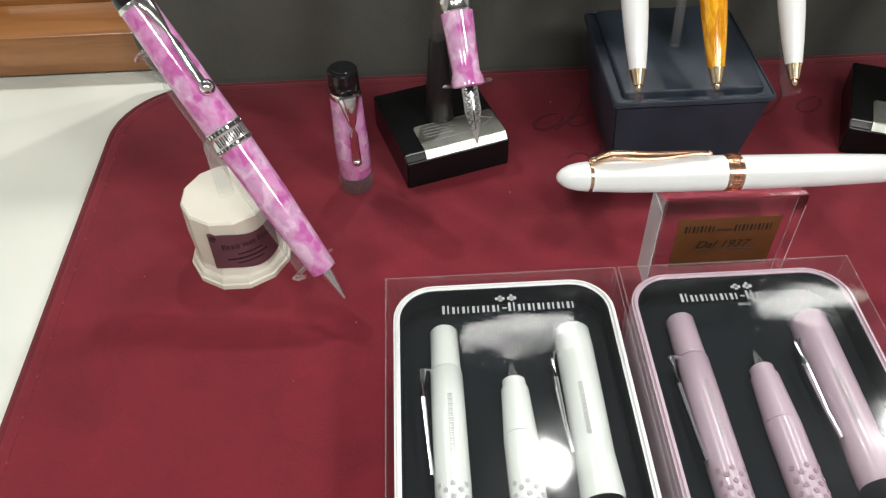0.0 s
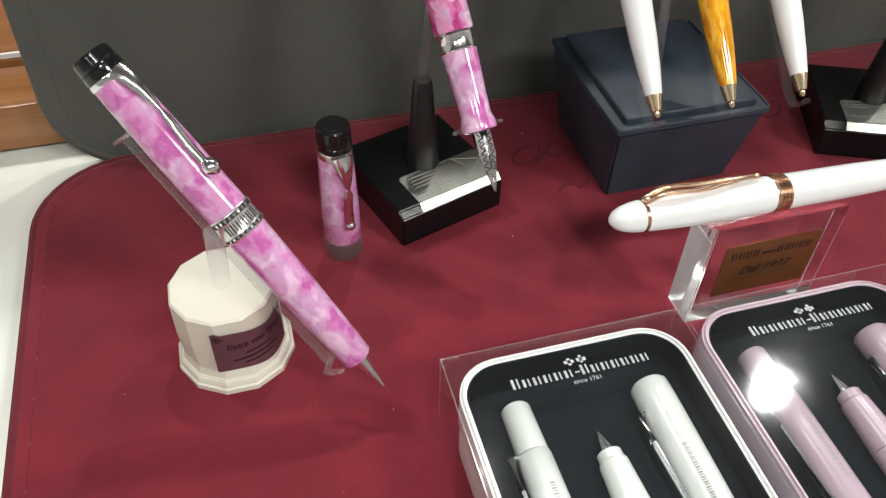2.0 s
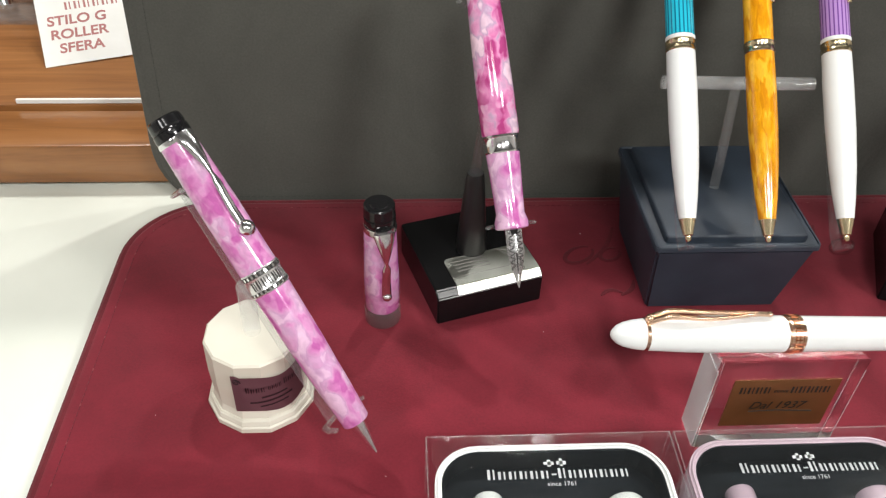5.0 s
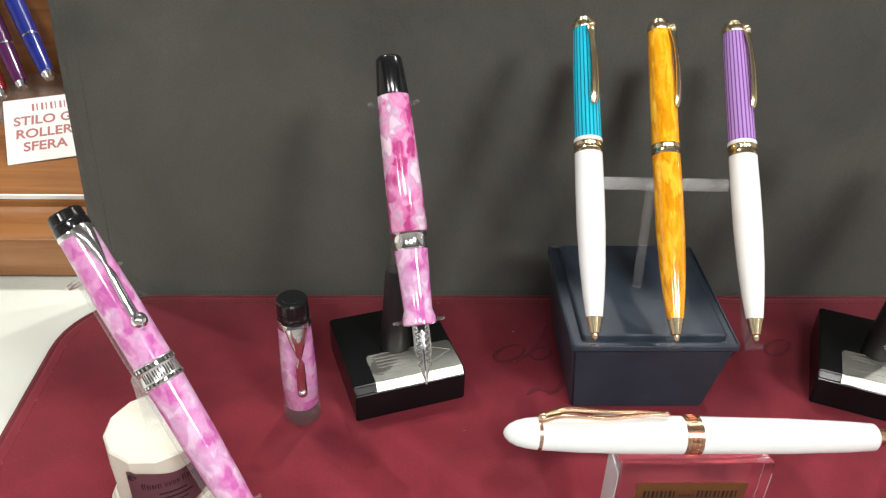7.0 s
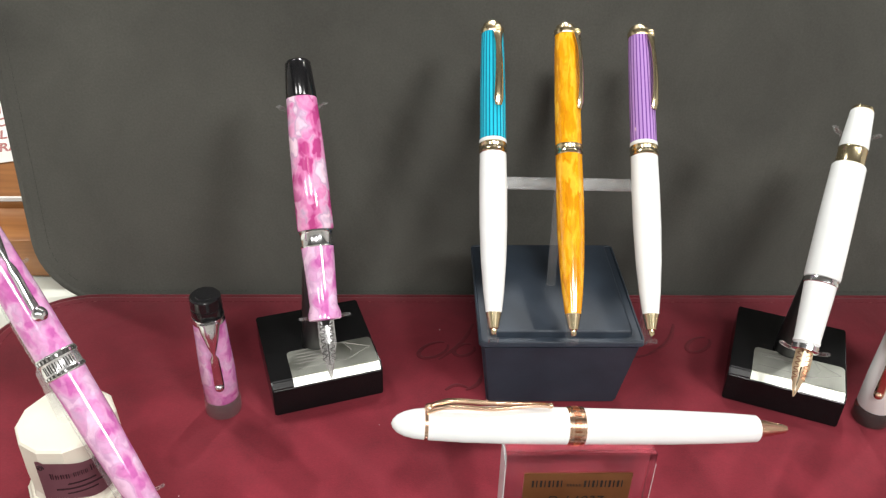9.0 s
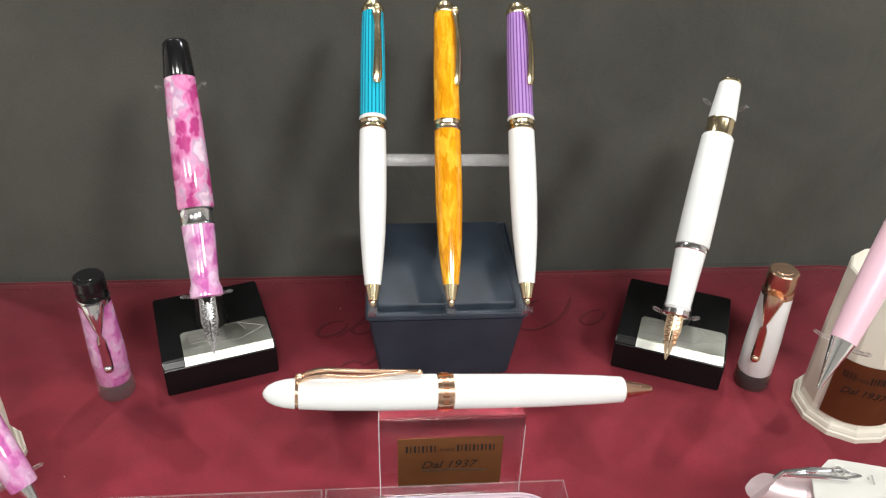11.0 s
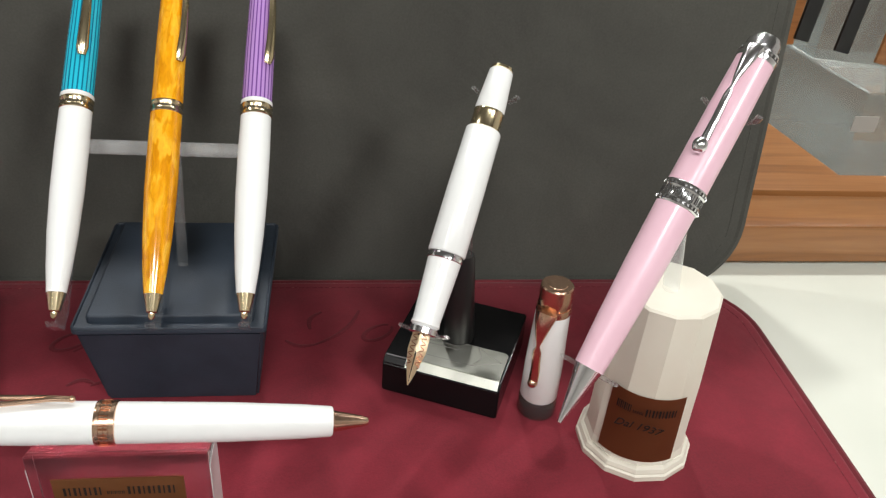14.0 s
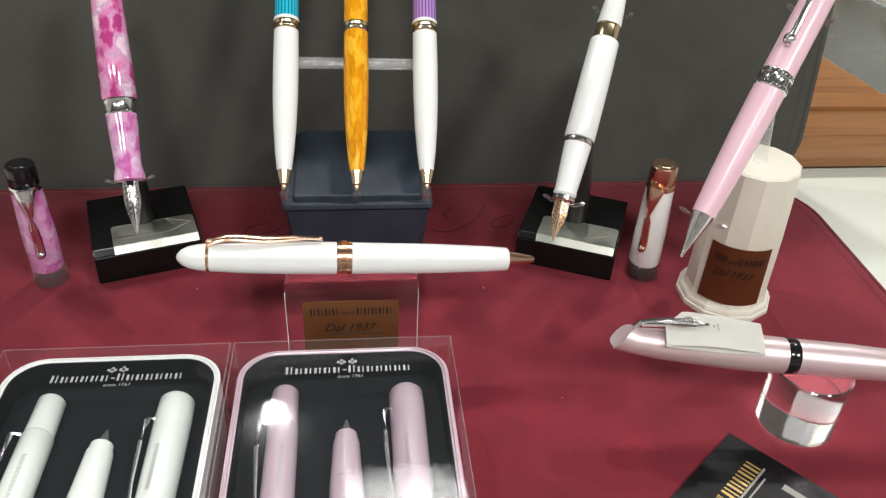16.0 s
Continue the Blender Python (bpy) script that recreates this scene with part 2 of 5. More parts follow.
def film_mat(name, tint, gloss, rough, wavy, white, facing=0.035):
    """Thin clear plastic: sees through, with a reflection that grows at grazing angles."""
    m = bpy.data.materials.new(name)
    m.use_nodes = True
    t = m.node_tree
    t.nodes.remove(t.nodes["Principled BSDF"])
    a, g, x, f = add(m, "ShaderNodeBsdfTransparent"), add(m, "ShaderNodeBsdfGlossy", Roughness=rough), add(m, "ShaderNodeMixShader"), add(m, "ShaderNodeLayerWeight", Blend=0.5)
    a.inputs[0].default_value = (*tint, 1)
    g.inputs[0].default_value = (1, 1, 1, 1)
    if wavy:
        wave = add(m, "ShaderNodeBump", Strength=wavy, Distance=0.002)
        join(m, noise_tex(m, coords(m), 34, 2), wave.inputs["Height"])
        join(m, wave.outputs[0], g.inputs["Normal"])
    p = add(m, "ShaderNodeMath")
    p.operation = "POWER"
    p.inputs[1].default_value = 3.5
    join(m, f.outputs["Facing"], p.inputs[0])
    q = add(m, "ShaderNodeMath")
    q.operation = "MULTIPLY_ADD"
    q.inputs[1].default_value, q.inputs[2].default_value = gloss, facing
    join(m, p.outputs[0], q.inputs[0])
    join(m, q.outputs[0], x.inputs[0])
    join(m, a.outputs[0], x.inputs[1])
    join(m, g.outputs[0], x.inputs[2])
    d, y = add(m, "ShaderNodeBsdfDiffuse", Color=(0.85, 0.86, 0.86, 1)), add(m, "ShaderNodeMixShader", Fac=white)
    join(m, x.outputs[0], y.inputs[1])
    join(m, d.outputs[0], y.inputs[2])
    join(m, y.outputs[0], t.nodes["Material Output"].inputs[0])
    return m


PANE = film_mat("clear_tin_window", (0.97, 0.98, 0.985), 0.5, 0.06, 0.08, 0.002, 0.010)
FILM = film_mat("clear_plastic_film", (0.96, 0.98, 0.985), 0.5, 0.05, 0.16, 0.004, 0.022)
HOLDER = film_mat("thin_clear_acrylic", (0.97, 0.98, 0.98), 0.9, 0.08, 0.0, 0.015)
ROD = film_mat("frosty_acrylic_rod", (0.93, 0.94, 0.94), 0.9, 0.12, 0.0, 0.20)
# Clear acrylic; its brown colour paints in the reflection of the red velvet.
VELVET_REFLEX = film_mat("velvet_reflex_acrylic", (0.60, 0.30, 0.20), 0.7, 0.10, 0.0, 0.04)
END_GLINT = film_mat("end_glint_acrylic", (0.90, 0.93, 0.93), 0.9, 0.20, 0.0, 0.30)
CLEAR = film_mat("clear_acrylic", (0.95, 0.96, 0.96), 0.9, 0.10, 0.0, 0.06)


# ---------------------------------------------------------------- mesh helpers


def part(name, bm, mat, parent=None, label="", smooth=True):
    me = bpy.data.meshes.new(name)
    bm.normal_update()
    bm.to_mesh(me)
    bm.free()
    if mat:
        me.materials.append(mat)
    if smooth:
        me.polygons.foreach_set("use_smooth", [True] * len(me.polygons))
        me.set_sharp_from_angle(angle=radians(38))
    ob = new(name, me)
    if parent:
        ob.parent = parent
    if label:
        ob["label"] = label
    return ob


def thing(name, m=Matrix.Identity(4), label="", category="", group="", kind=""):
    ob = new(name)
    ob.empty_display_size = 0.01
    ob.matrix_world = m
    return tagged(ob, label, category, group, kind)


def lathe(profile, n=40, bm=None):
    """Turns rows of (z, r) about the z axis."""
    bm = bm or bmesh.new()
    rings = []
    for z, r in profile:
        if r < 1e-6:
            rings.append([bm.verts.new((0, 0, z))])
        else:
            rings.append([bm.verts.new((r * math.cos(2 * math.pi * k / n), r * math.sin(2 * math.pi * k / n), z)) for k in range(n)])
    for a, b in zip(rings, rings[1:]):
        for k in range(n):
            j = (k + 1) % n
            if len(a) == 1 and len(b) == 1:
                break
            if len(a) == 1:
                bm.faces.new((a[0], b[j], b[k]))
            elif len(b) == 1:
                bm.faces.new((a[k], a[j], b[0]))
            else:
                bm.faces.new((a[k], a[j], b[j], b[k]))
    bmesh.ops.recalc_face_normals(bm, faces=bm.faces)
    return bm


def closed(rows):
    """Closes a profile on the axis at both ends."""
    return [(rows[0][0], 0.0)] + list(rows) + [(rows[-1][0], 0.0)]


def box_bm(x0, x1, y0, y1, z0, z1, bevel=0.0, seg=2):
    bm = bmesh.new()
    bmesh.ops.create_cube(bm, size=1.0)
    for v in bm.verts:
        v.co = Vector((x0 if v.co.x < 0 else x1, y0 if v.co.y < 0 else y1, z0 if v.co.z < 0 else z1))
    if bevel:
        bmesh.ops.bevel(bm, geom=bm.edges[:], offset=bevel, segments=seg, affect="EDGES", profile=0.5)
    return bm


def outline(x0, x1, y0, y1, r, n=8, corners=(1, 1, 1, 1)):
    """A rectangle with rounded corners, anticlockwise from the lower left."""
    pts = []
    for (cx, cy, a0), on in zip(((x0, y0, 180), (x1, y0, 270), (x1, y1, 0), (x0, y1, 90)), corners):
        if not on:
            pts.append((cx, cy))
            continue
        ox, oy = (cx + r if cx == x0 else cx - r), (cy + r if cy == y0 else cy - r)
        for k in range(n + 1):
            a = radians(a0 + 90 * k / n)
            pts.append((ox + r * math.cos(a), oy + r * math.sin(a)))
    return pts


def slab(pts, z0, z1, bevel=0.0, seg=2):
    bm = bmesh.new()
    f = bm.faces.new([bm.verts.new((x, y, z0)) for x, y in pts])
    ex = bmesh.ops.extrude_face_region(bm, geom=[f])
    for v in ex["geom"]:
        if isinstance(v, bmesh.types.BMVert):
            v.co.z = z1
    bmesh.ops.recalc_face_normals(bm, faces=bm.faces)
    if bevel:
        top = [e for e in bm.edges if all(abs(v.co.z - z1) < 1e-7 for v in e.verts)]
        bmesh.ops.bevel(bm, geom=top, offset=bevel, segments=seg, affect="EDGES", profile=0.5)
    return bm


def frame_bm(outer, inner, z0, z1):
    """A ring between two outlines with the same number of points."""
    bm = bmesh.new()
    rows = [[bm.verts.new((x, y, z)) for x, y in pts] for pts, z in ((outer, z0), (outer, z1), (inner, z1), (inner, z0))]
    n = len(outer)
    for a, b in zip(rows, rows[1:] + rows[:1]):
        for k in range(n):
            bm.faces.new((a[k], a[(k + 1) % n], b[(k + 1) % n], b[k]))
    bmesh.ops.recalc_face_normals(bm, faces=bm.faces)
    return bm


def sweep(pts, radii, n=10, flat=1.0, up=Vector((0, 0, 1)), bm=None):
    """A tube along points; flat squeezes it along its second axis."""
    bm = bm or bmesh.new()
    pts = [Vector(p) for p in pts]
    rings = []
    for i, p in enumerate(pts):
        d = (pts[min(i + 1, len(pts) - 1)] - pts[max(i - 1, 0)]).normalized()
        s = d.cross(up)
        s = s.normalized() if s.length > 1e-6 else d.orthogonal().normalized()
        u = s.cross(d)
        r = radii[i] if isinstance(radii, (list, tuple)) else radii
        rings.append([bm.verts.new(p + r * (s * math.cos(2 * math.pi * k / n) + flat * u * math.sin(2 * math.pi * k / n))) for k in range(n)])
    for a, b in zip(rings, rings[1:]):
        for k in range(n):
            bm.faces.new((a[k], a[(k + 1) % n], b[(k + 1) % n], b[k]))
    bm.faces.new(rings[0][::-1])
    bm.faces.new(rings[-1])
    bmesh.ops.recalc_face_normals(bm, faces=bm.faces)
    return bm


def ball(bm, c, r, n=12):
    bmesh.ops.create_uvsphere(bm, u_segments=n, v_segments=n // 2 + 2, radius=r, matrix=Matrix.Translation(c))
    return bm


def words(name, text, size, m, mat, parent, depth=0.00008, label="", shear=0.0, bold=0.0):
    """Real lettering as a mesh, centred on m, in its xy plane."""
    cu = bpy.data.curves.new(name, "FONT")
    cu.body, cu.size, cu.extrude, cu.align_x, cu.align_y, cu.shear, cu.offset = text, size, depth, "CENTER", "CENTER", shear, bold
    tmp = new(name + "_tmp", cu)
    me = bpy.data.meshes.new_from_object(tmp)
    bpy.data.objects.remove(tmp)
    me.materials.clear()
    me.materials.append(mat)
    ob = new(name, me)
    ob.parent, ob.matrix_basis = parent, m
    if label:
        ob["label"] = label
    return ob


def bars_bm(rows, to=lambda u, v, w: (u, v, w), depth=0.0001):
    """Plain bars: rows of (u0, u1, v0, v1) laid on a surface by to(u, v, w)."""
    bm = bmesh.new()
    for u0, u1, v0, v1 in rows:
        n = max(1, int(abs(u1 - u0) / 0.002))
        for k in range(n):
            a, b = u0 + (u1 - u0) * k / n, u0 + (u1 - u0) * (k + 1) / n
            lo = [bm.verts.new(to(*p, 0.0)) for p in ((a, v0), (b, v0), (b, v1), (a, v1))]
            hi = [bm.verts.new(to(*p, depth)) for p in ((a, v0), (b, v0), (b, v1), (a, v1))]
            bm.faces.new(hi)
            for i in range(4):
                bm.faces.new((lo[i], lo[(i + 1) % 4], hi[(i + 1) % 4], hi[i]))
    bmesh.ops.recalc_face_normals(bm, faces=bm.faces)
    return bm


def glyph_row(u, v, width, height, count, gap=0.3, tall=()):
    """A name drawn as plain upright bars, a thick and a thin one for each letter."""
    step = width / count
    w, rows = step * (1 - 0.6 * gap), []
    for k in range(count):
        a, top = u + k * step, v + height * (1.3 if k in tall else 1.0)
        rows += [(a, a + 0.30 * w, v, top), (a + 0.62 * w, a + 0.80 * w, v, top)]
    return rows


def axis(tip, top, clip):
    """The pose of a pen: z from its tip to its top, x towards its clip. Also its length."""
    tip, top = Vector(tip), Vector(top)
    z = (top - tip).normalized()
    c = Vector(clip)
    x = (c - z * c.dot(z)).normalized()
    y = z.cross(x)
    m = Matrix((x, y, z)).transposed().to_4x4()
    m.translation = tip
    return m, (top - tip).length


def ball_clip(parent, z_top, z_end, r_top, r_end, mat, label, w=0.0016, ball_r=0.0024):
    """A curved clip that widens into the collar and ends in a ball."""
    rows, rad = [], []
    for k in range(13):
        s = k / 12
        z = z_top + (z_end - z_top) * s
        lift = 0.0012 + 0.0022 * math.sin(math.pi * min(1, s * 1.25)) * (1 - 0.4 * s)
        rows.append((r_top + (r_end - r_top) * s + lift * (0.25 if k == 0 else 1), 0, z))
        rad.append(w * (1.9 - 1.6 * min(1, s * 2.4)) if s < 0.42 else w * (0.62 + 0.25 * s))
    bm = sweep(rows, rad, 10, 0.6, Vector((1, 0, 0)))
    ball(bm, (r_end + ball_r * 0.75, 0, z_end), ball_r)
    return part("clip", bm, mat, parent, label)


def beak_clip(parent, z_top, z_end, r_top, r_end, mat, label):
    """A flat clip with a waist and a rounded beak at its end."""
    rows, rad = [], []
    for k in range(15):
        s = k / 14
        rows.append((r_top + (r_end - r_top) * s + 0.0009 + 0.0021 * math.sin(math.pi * s) ** 0.7, 0, z_top + (z_end - z_top) * s))
        rad.append(0.0024 * math.sin(math.pi * (0.25 + 3 * s)) if s < 0.18 else 0.0014 + 0.0010 * s ** 1.5 if s < 0.95 else 0.0015)
    bm = sweep(rows, rad, 12, 0.50, Vector((1, 0, 0)))
    ball(bm, (r_top + 0.0016, 0, z_top - 0.0008), 0.0021)
    return part("clip", bm, mat, parent, label)


def nib_bm(length, width, bm=None):
    """A fountain-pen nib: a tapered, arched blade with a slit, and the feed under it."""
    bm = bm or bmesh.new()
    rows = []
    for k in range(15):
        s = k / 14
        w = 0.00025 + width * (1 - (1 - s) ** 1.7) if s < 0.55 else width * (0.745 + 0.1 * (1 - s) + 0.05)
        rows.append([bm.verts.new((0.0012 * s + w * 0.55 * math.cos(a * 1.15) - 0.0006, w * math.sin(a * 1.15), length * s)) for a in (-1, -0.5, -0.06, 0.06, 0.5, 1)])
    for i, (a, b) in enumerate(zip(rows, rows[1:])):
        for k in range(5):
            if k == 2 and i < 8:
                continue
            bm.faces.new((a[k], a[k + 1], b[k + 1], b[k]))
    bmesh.ops.solidify(bm, geom=bm.faces[:], thickness=0.0003)
    return bm


def nib_scroll(length, width, mat, parent):
    """Scrolls engraved on the shoulders of a nib."""
    bm = bmesh.new()
    for side in (-1, 1):
        rows = []
        for k in range(49):
            s = 0.30 + 0.62 * k / 48
            a = side * (0.45 + 0.26 * math.sin(k * 0.82))
            w = width * 0.80
            rows.append((0.0012 * s + w * 0.55 * math.cos(a * 1.15) - 0.0004, w * math.sin(a * 1.15), length * s))
        sweep(rows, 0.00017, 5, bm=bm)
    return part("scroll", bm, mat, parent, "dark engraved scrolls")


def feed_bm(length, r):
    return sweep([(-0.0012, 0, length * 0.22), (-0.0012, 0, length * 0.5), (-0.0004, 0, length * 1.0)], [r * 0.25, r * 0.6, r * 0.85], 10)


# ---------------------------------------------------------------- setting
MAT_X0, MAT_X1, MAT_Y1 = -0.1630, 0.3845, 0.4055
COUNTER_Z = -0.008


def setting():
    part("floor", box_bm(-2.6, 2.8, -2.6, 3.0, -1.0, -0.95), FLOORING)
    tagged(bpy.data.objects["floor"], "light grey floor of the shop", "floor", kind="structure")
    for n, b in (("wall_south", (-2.6, 2.8, -2.7, -2.6)), ("wall_north", (-2.6, 2.8, 3.0, 3.1)), ("wall_west", (-2.7, -2.6, -2.7, 3.1)), ("wall_east", (2.8, 2.9, -2.7, 3.1))):
        tagged(part(n, box_bm(*b, -1.0, 1.62), PLASTER), "plain off-white shop wall", "wall", kind="structure")
    tagged(part("ceiling", box_bm(-2.7, 2.9, -2.7, 3.1, 1.62, 1.70), CEILING), "plain grey shop ceiling", "ceiling", kind="structure")
    top = part("counter", slab(outline(-0.95, 1.15, -0.10, 0.95, 0.01), COUNTER_Z - 0.03, COUNTER_Z, 0.002), COUNTER)
    tagged(top, "smooth cream laminate counter top under the display", "counter", kind="structure")
    part("cabinet_body", box_bm(-0.93, 1.13, -0.08, 0.93, -0.95, COUNTER_Z - 0.03), WOOD, top)


def display_mat():
    pts = outline(MAT_X0, MAT_X1, 0.0, MAT_Y1, 0.042, 10)
    t = thing("display_mat", Matrix.Identity(4), "burgundy velvet display mat with rounded corners on the counter", "display mat")
    part("velvet_top", slab(pts, COUNTER_Z, 0.0, 0.003, 3), VELVET, t)
    edge = [(x, y, -0.0022) for x, y in pts]
    part("piping", sweep(edge + edge[:1], 0.0022, 8), VELVET_EDGE, t, "darker piped edge of the velvet mat")
    part("seam", stitches(outline(MAT_X0 + 0.0062, MAT_X1 - 0.0062, 0.0062, MAT_Y1 - 0.0062, 0.036, 10), 0.0024, 0.0008, 0.00024), SEAM, t, "line of stitches inside the edge")
    part("worn_thread", stitches(outline(MAT_X0 + 0.0062, MAT_X1 - 0.0062, 0.0062, MAT_Y1 - 0.0062, 0.036, 10), 0.0011, 0.0173, 0.00024, 0.0002), WORN_THREAD, t, "paler worn thread in the seam")
    return t


def stitches(pts, length, gap, r, lift=0.0):
    """Short dashes of thread along a closed outline that lies at the height 0."""
    bm = bmesh.new()
    ring = [Vector((x, y, 0.00002 + lift)) for x, y in pts + pts[:1]]
    s = 0.0
    for a, b in zip(ring, ring[1:]):
        n = (b - a).length
        while s < n:
            e = min(n, s + length)
            if e - s > 0.3 * length:
                sweep([a.lerp(b, s / n), a.lerp(b, e / n)], r, 5, 0.7, bm=bm)
            s += length + gap
        s -= n
    return bm


def back_panel():
    """A felt board that leans back a little behind the mat."""
    lean = pose(0.1185, 0.4105, COUNTER_Z, 90 - 8, 0, 0)
    t = thing("back_panel", lean, "charcoal felt backing panel with rounded corners, leaning behind the mat", "backdrop")
    w = 0.271
    pts = outline(-w, w, 0.0, 0.31, 0.036, 10)
    part("panel_board", slab(pts, -0.006, 0.0, 0.002, 3), FELT, t)
    edge = [(x, y, -0.003) for x, y in pts]
    part("panel_piping", sweep(edge + edge[:1], 0.0036, 8), FELT, t)
    part("seam", stitches(outline(-w + 0.0065, w - 0.0065, 0.0065, 0.3035, 0.030, 10), 0.0026, 0.0009, 0.00028), FELT_THREAD, t, "line of stitches inside the edge")
    return t


def shelf_unit():
    """The stepped wooden display unit behind the panel."""
    t = thing("wooden_display_step", Matrix.Identity(4), "orange cherry-wood stepped display unit on the counter", "display unit")
    z0 = COUNTER_Z
    # Black here paints the shadow line in the gap below the front board.
    part("plinth", box_bm(-0.80, 0.95, 0.436, 0.90, z0, z0 + 0.004), MATTE_BLACK, t)
    part("front_board", box_bm(-0.80, 0.95, 0.430, 0.4665, z0 + 0.0025, 0.0190, 0.0018), WOOD, t)
    # Black filler for the shade in the gap between the two boards.
    part("groove", box_bm(-0.80, 0.95, 0.4665, 0.4705, z0 + 0.0042, 0.0150), MATTE_BLACK, t)
    part("upper_board", box_bm(-0.80, 0.95, 0.4705, 0.90, z0 + 0.0042, 0.0200, 0.0012), WOOD, t)
    part("riser", box_bm(-0.80, 0.95, 0.66, 0.90, 0.0203, 0.16, 0.002), WOOD, t)
    part("back_board", box_bm(-0.80, 0.95, 0.902, 0.925, z0, 0.60, 0.002), WOOD, t)
    part("glass_strip", box_bm(-0.243, -0.158, 0.4712, 0.4728, 0.0203, 0.0228), PAPER, t, "thin white edging strip")
    return t


setting()
display_mat()
back_panel()
shelf_unit()


# ---------------------------------------------------------------- pens
def slim(t, k):
    """Draws a pen's parts in towards its axis."""
    for o in list(t.children) + [q for p in t.children for q in p.children]:
        for v in o.data.vertices:
            v.co.x *= k
            v.co.y *= k


def key_ring(band, z0, z1, r, count=26):
    """A darkened ring with raised bright keys round it."""
    part("dark_ring", lathe(closed([(z0, r - 0.0001), (z0 + 0.0001, r + 0.00006), (z1 - 0.0001, r + 0.00006), (z1, r - 0.0001)])), ENGRAVE, band, "darkened ring of the band")
    keys = bmesh.new()
    for k in range(count):
        q = Matrix.Rotation(2 * math.pi * k / count, 4, "Z") @ Matrix.Translation((r + 0.00006, 0, 0.5 * (z0 + z1)))
        bmesh.ops.create_cube(keys, size=1.0, matrix=q @ Matrix.Diagonal((0.00016, 0.00085, (z1 - z0) * 0.62, 1)))
    part("key_pattern", keys, CHROME, band, "raised chrome key pattern")


def marbled_ballpoint(tip, top, clip, mat, label):
    m, n = axis(tip, top, clip)
    t = thing("ballpoint_pen", m, label, "pen")
    part("tip_cone", lathe(closed([(0.0, 0.0007), (0.002, 0.0011), (0.1 * n, 0.0035)]), 28), CHROME, t, "chrome tip cone")
    part("lower_barrel", lathe(closed([(0.1 * n, 0.0050), (0.105 * n, 0.0055), (0.2 * n, 0.0061), (0.35 * n, 0.0069), (0.512 * n, 0.0073)])), mat, t)
    band = part("band", lathe(closed([(0.512 * n, 0.0074), (0.515 * n, 0.0077), (0.525 * n, 0.0077), (0.527 * n, 0.0075), (0.556 * n, 0.0075), (0.558 * n, 0.0077), (0.572 * n, 0.0077), (0.575 * n, 0.0074)])), NIB, t, "engraved chrome centre band")
    def wrap(u, v, w):
        a = u / 0.0076
        return ((0.00752 + w) * math.cos(a), (0.00752 + w) * math.sin(a), 0.541 * n + v)
    rows = glyph_row(-0.0095, -0.0016, 0.0135, 0.0032, 6, 0.35)
    for z0, z1 in ((0.5155, 0.5245), (0.5585, 0.5715)):
        key_ring(band, z0 * n, z1 * n, 0.0077)
    part("lettering", bars_bm(rows, wrap), ENGRAVE, band, "dark engraved blocks", False)
    part("upper_barrel", lathe(closed([(0.575 * n, 0.0074), (0.75 * n, 0.0073), (0.932 * n, 0.0066)])), mat, t)
    part("collar", lathe(closed([(0.932 * n, 0.0067), (0.936 * n, 0.0069), (0.945 * n, 0.0067)])), CHROME, t, "chrome collar ring")
    part("finial", lathe(closed([(0.945 * n, 0.0066), (0.950 * n, 0.0068), (0.966 * n, 0.0067), (0.968 * n, 0.0064), (0.973 * n, 0.0064), (0.975 * n, 0.0066), (0.995 * n, 0.0063), (1.0 * n, 0.0056)])), BLACK, t, "glossy black end cap")
    ball_clip(t, 0.94 * n, 0.675 * n, 0.0062, 0.0073, CHROME, "polished chrome clip with a ball end", 0.0021, 0.0030)
    slim(t, 0.94)
    return t


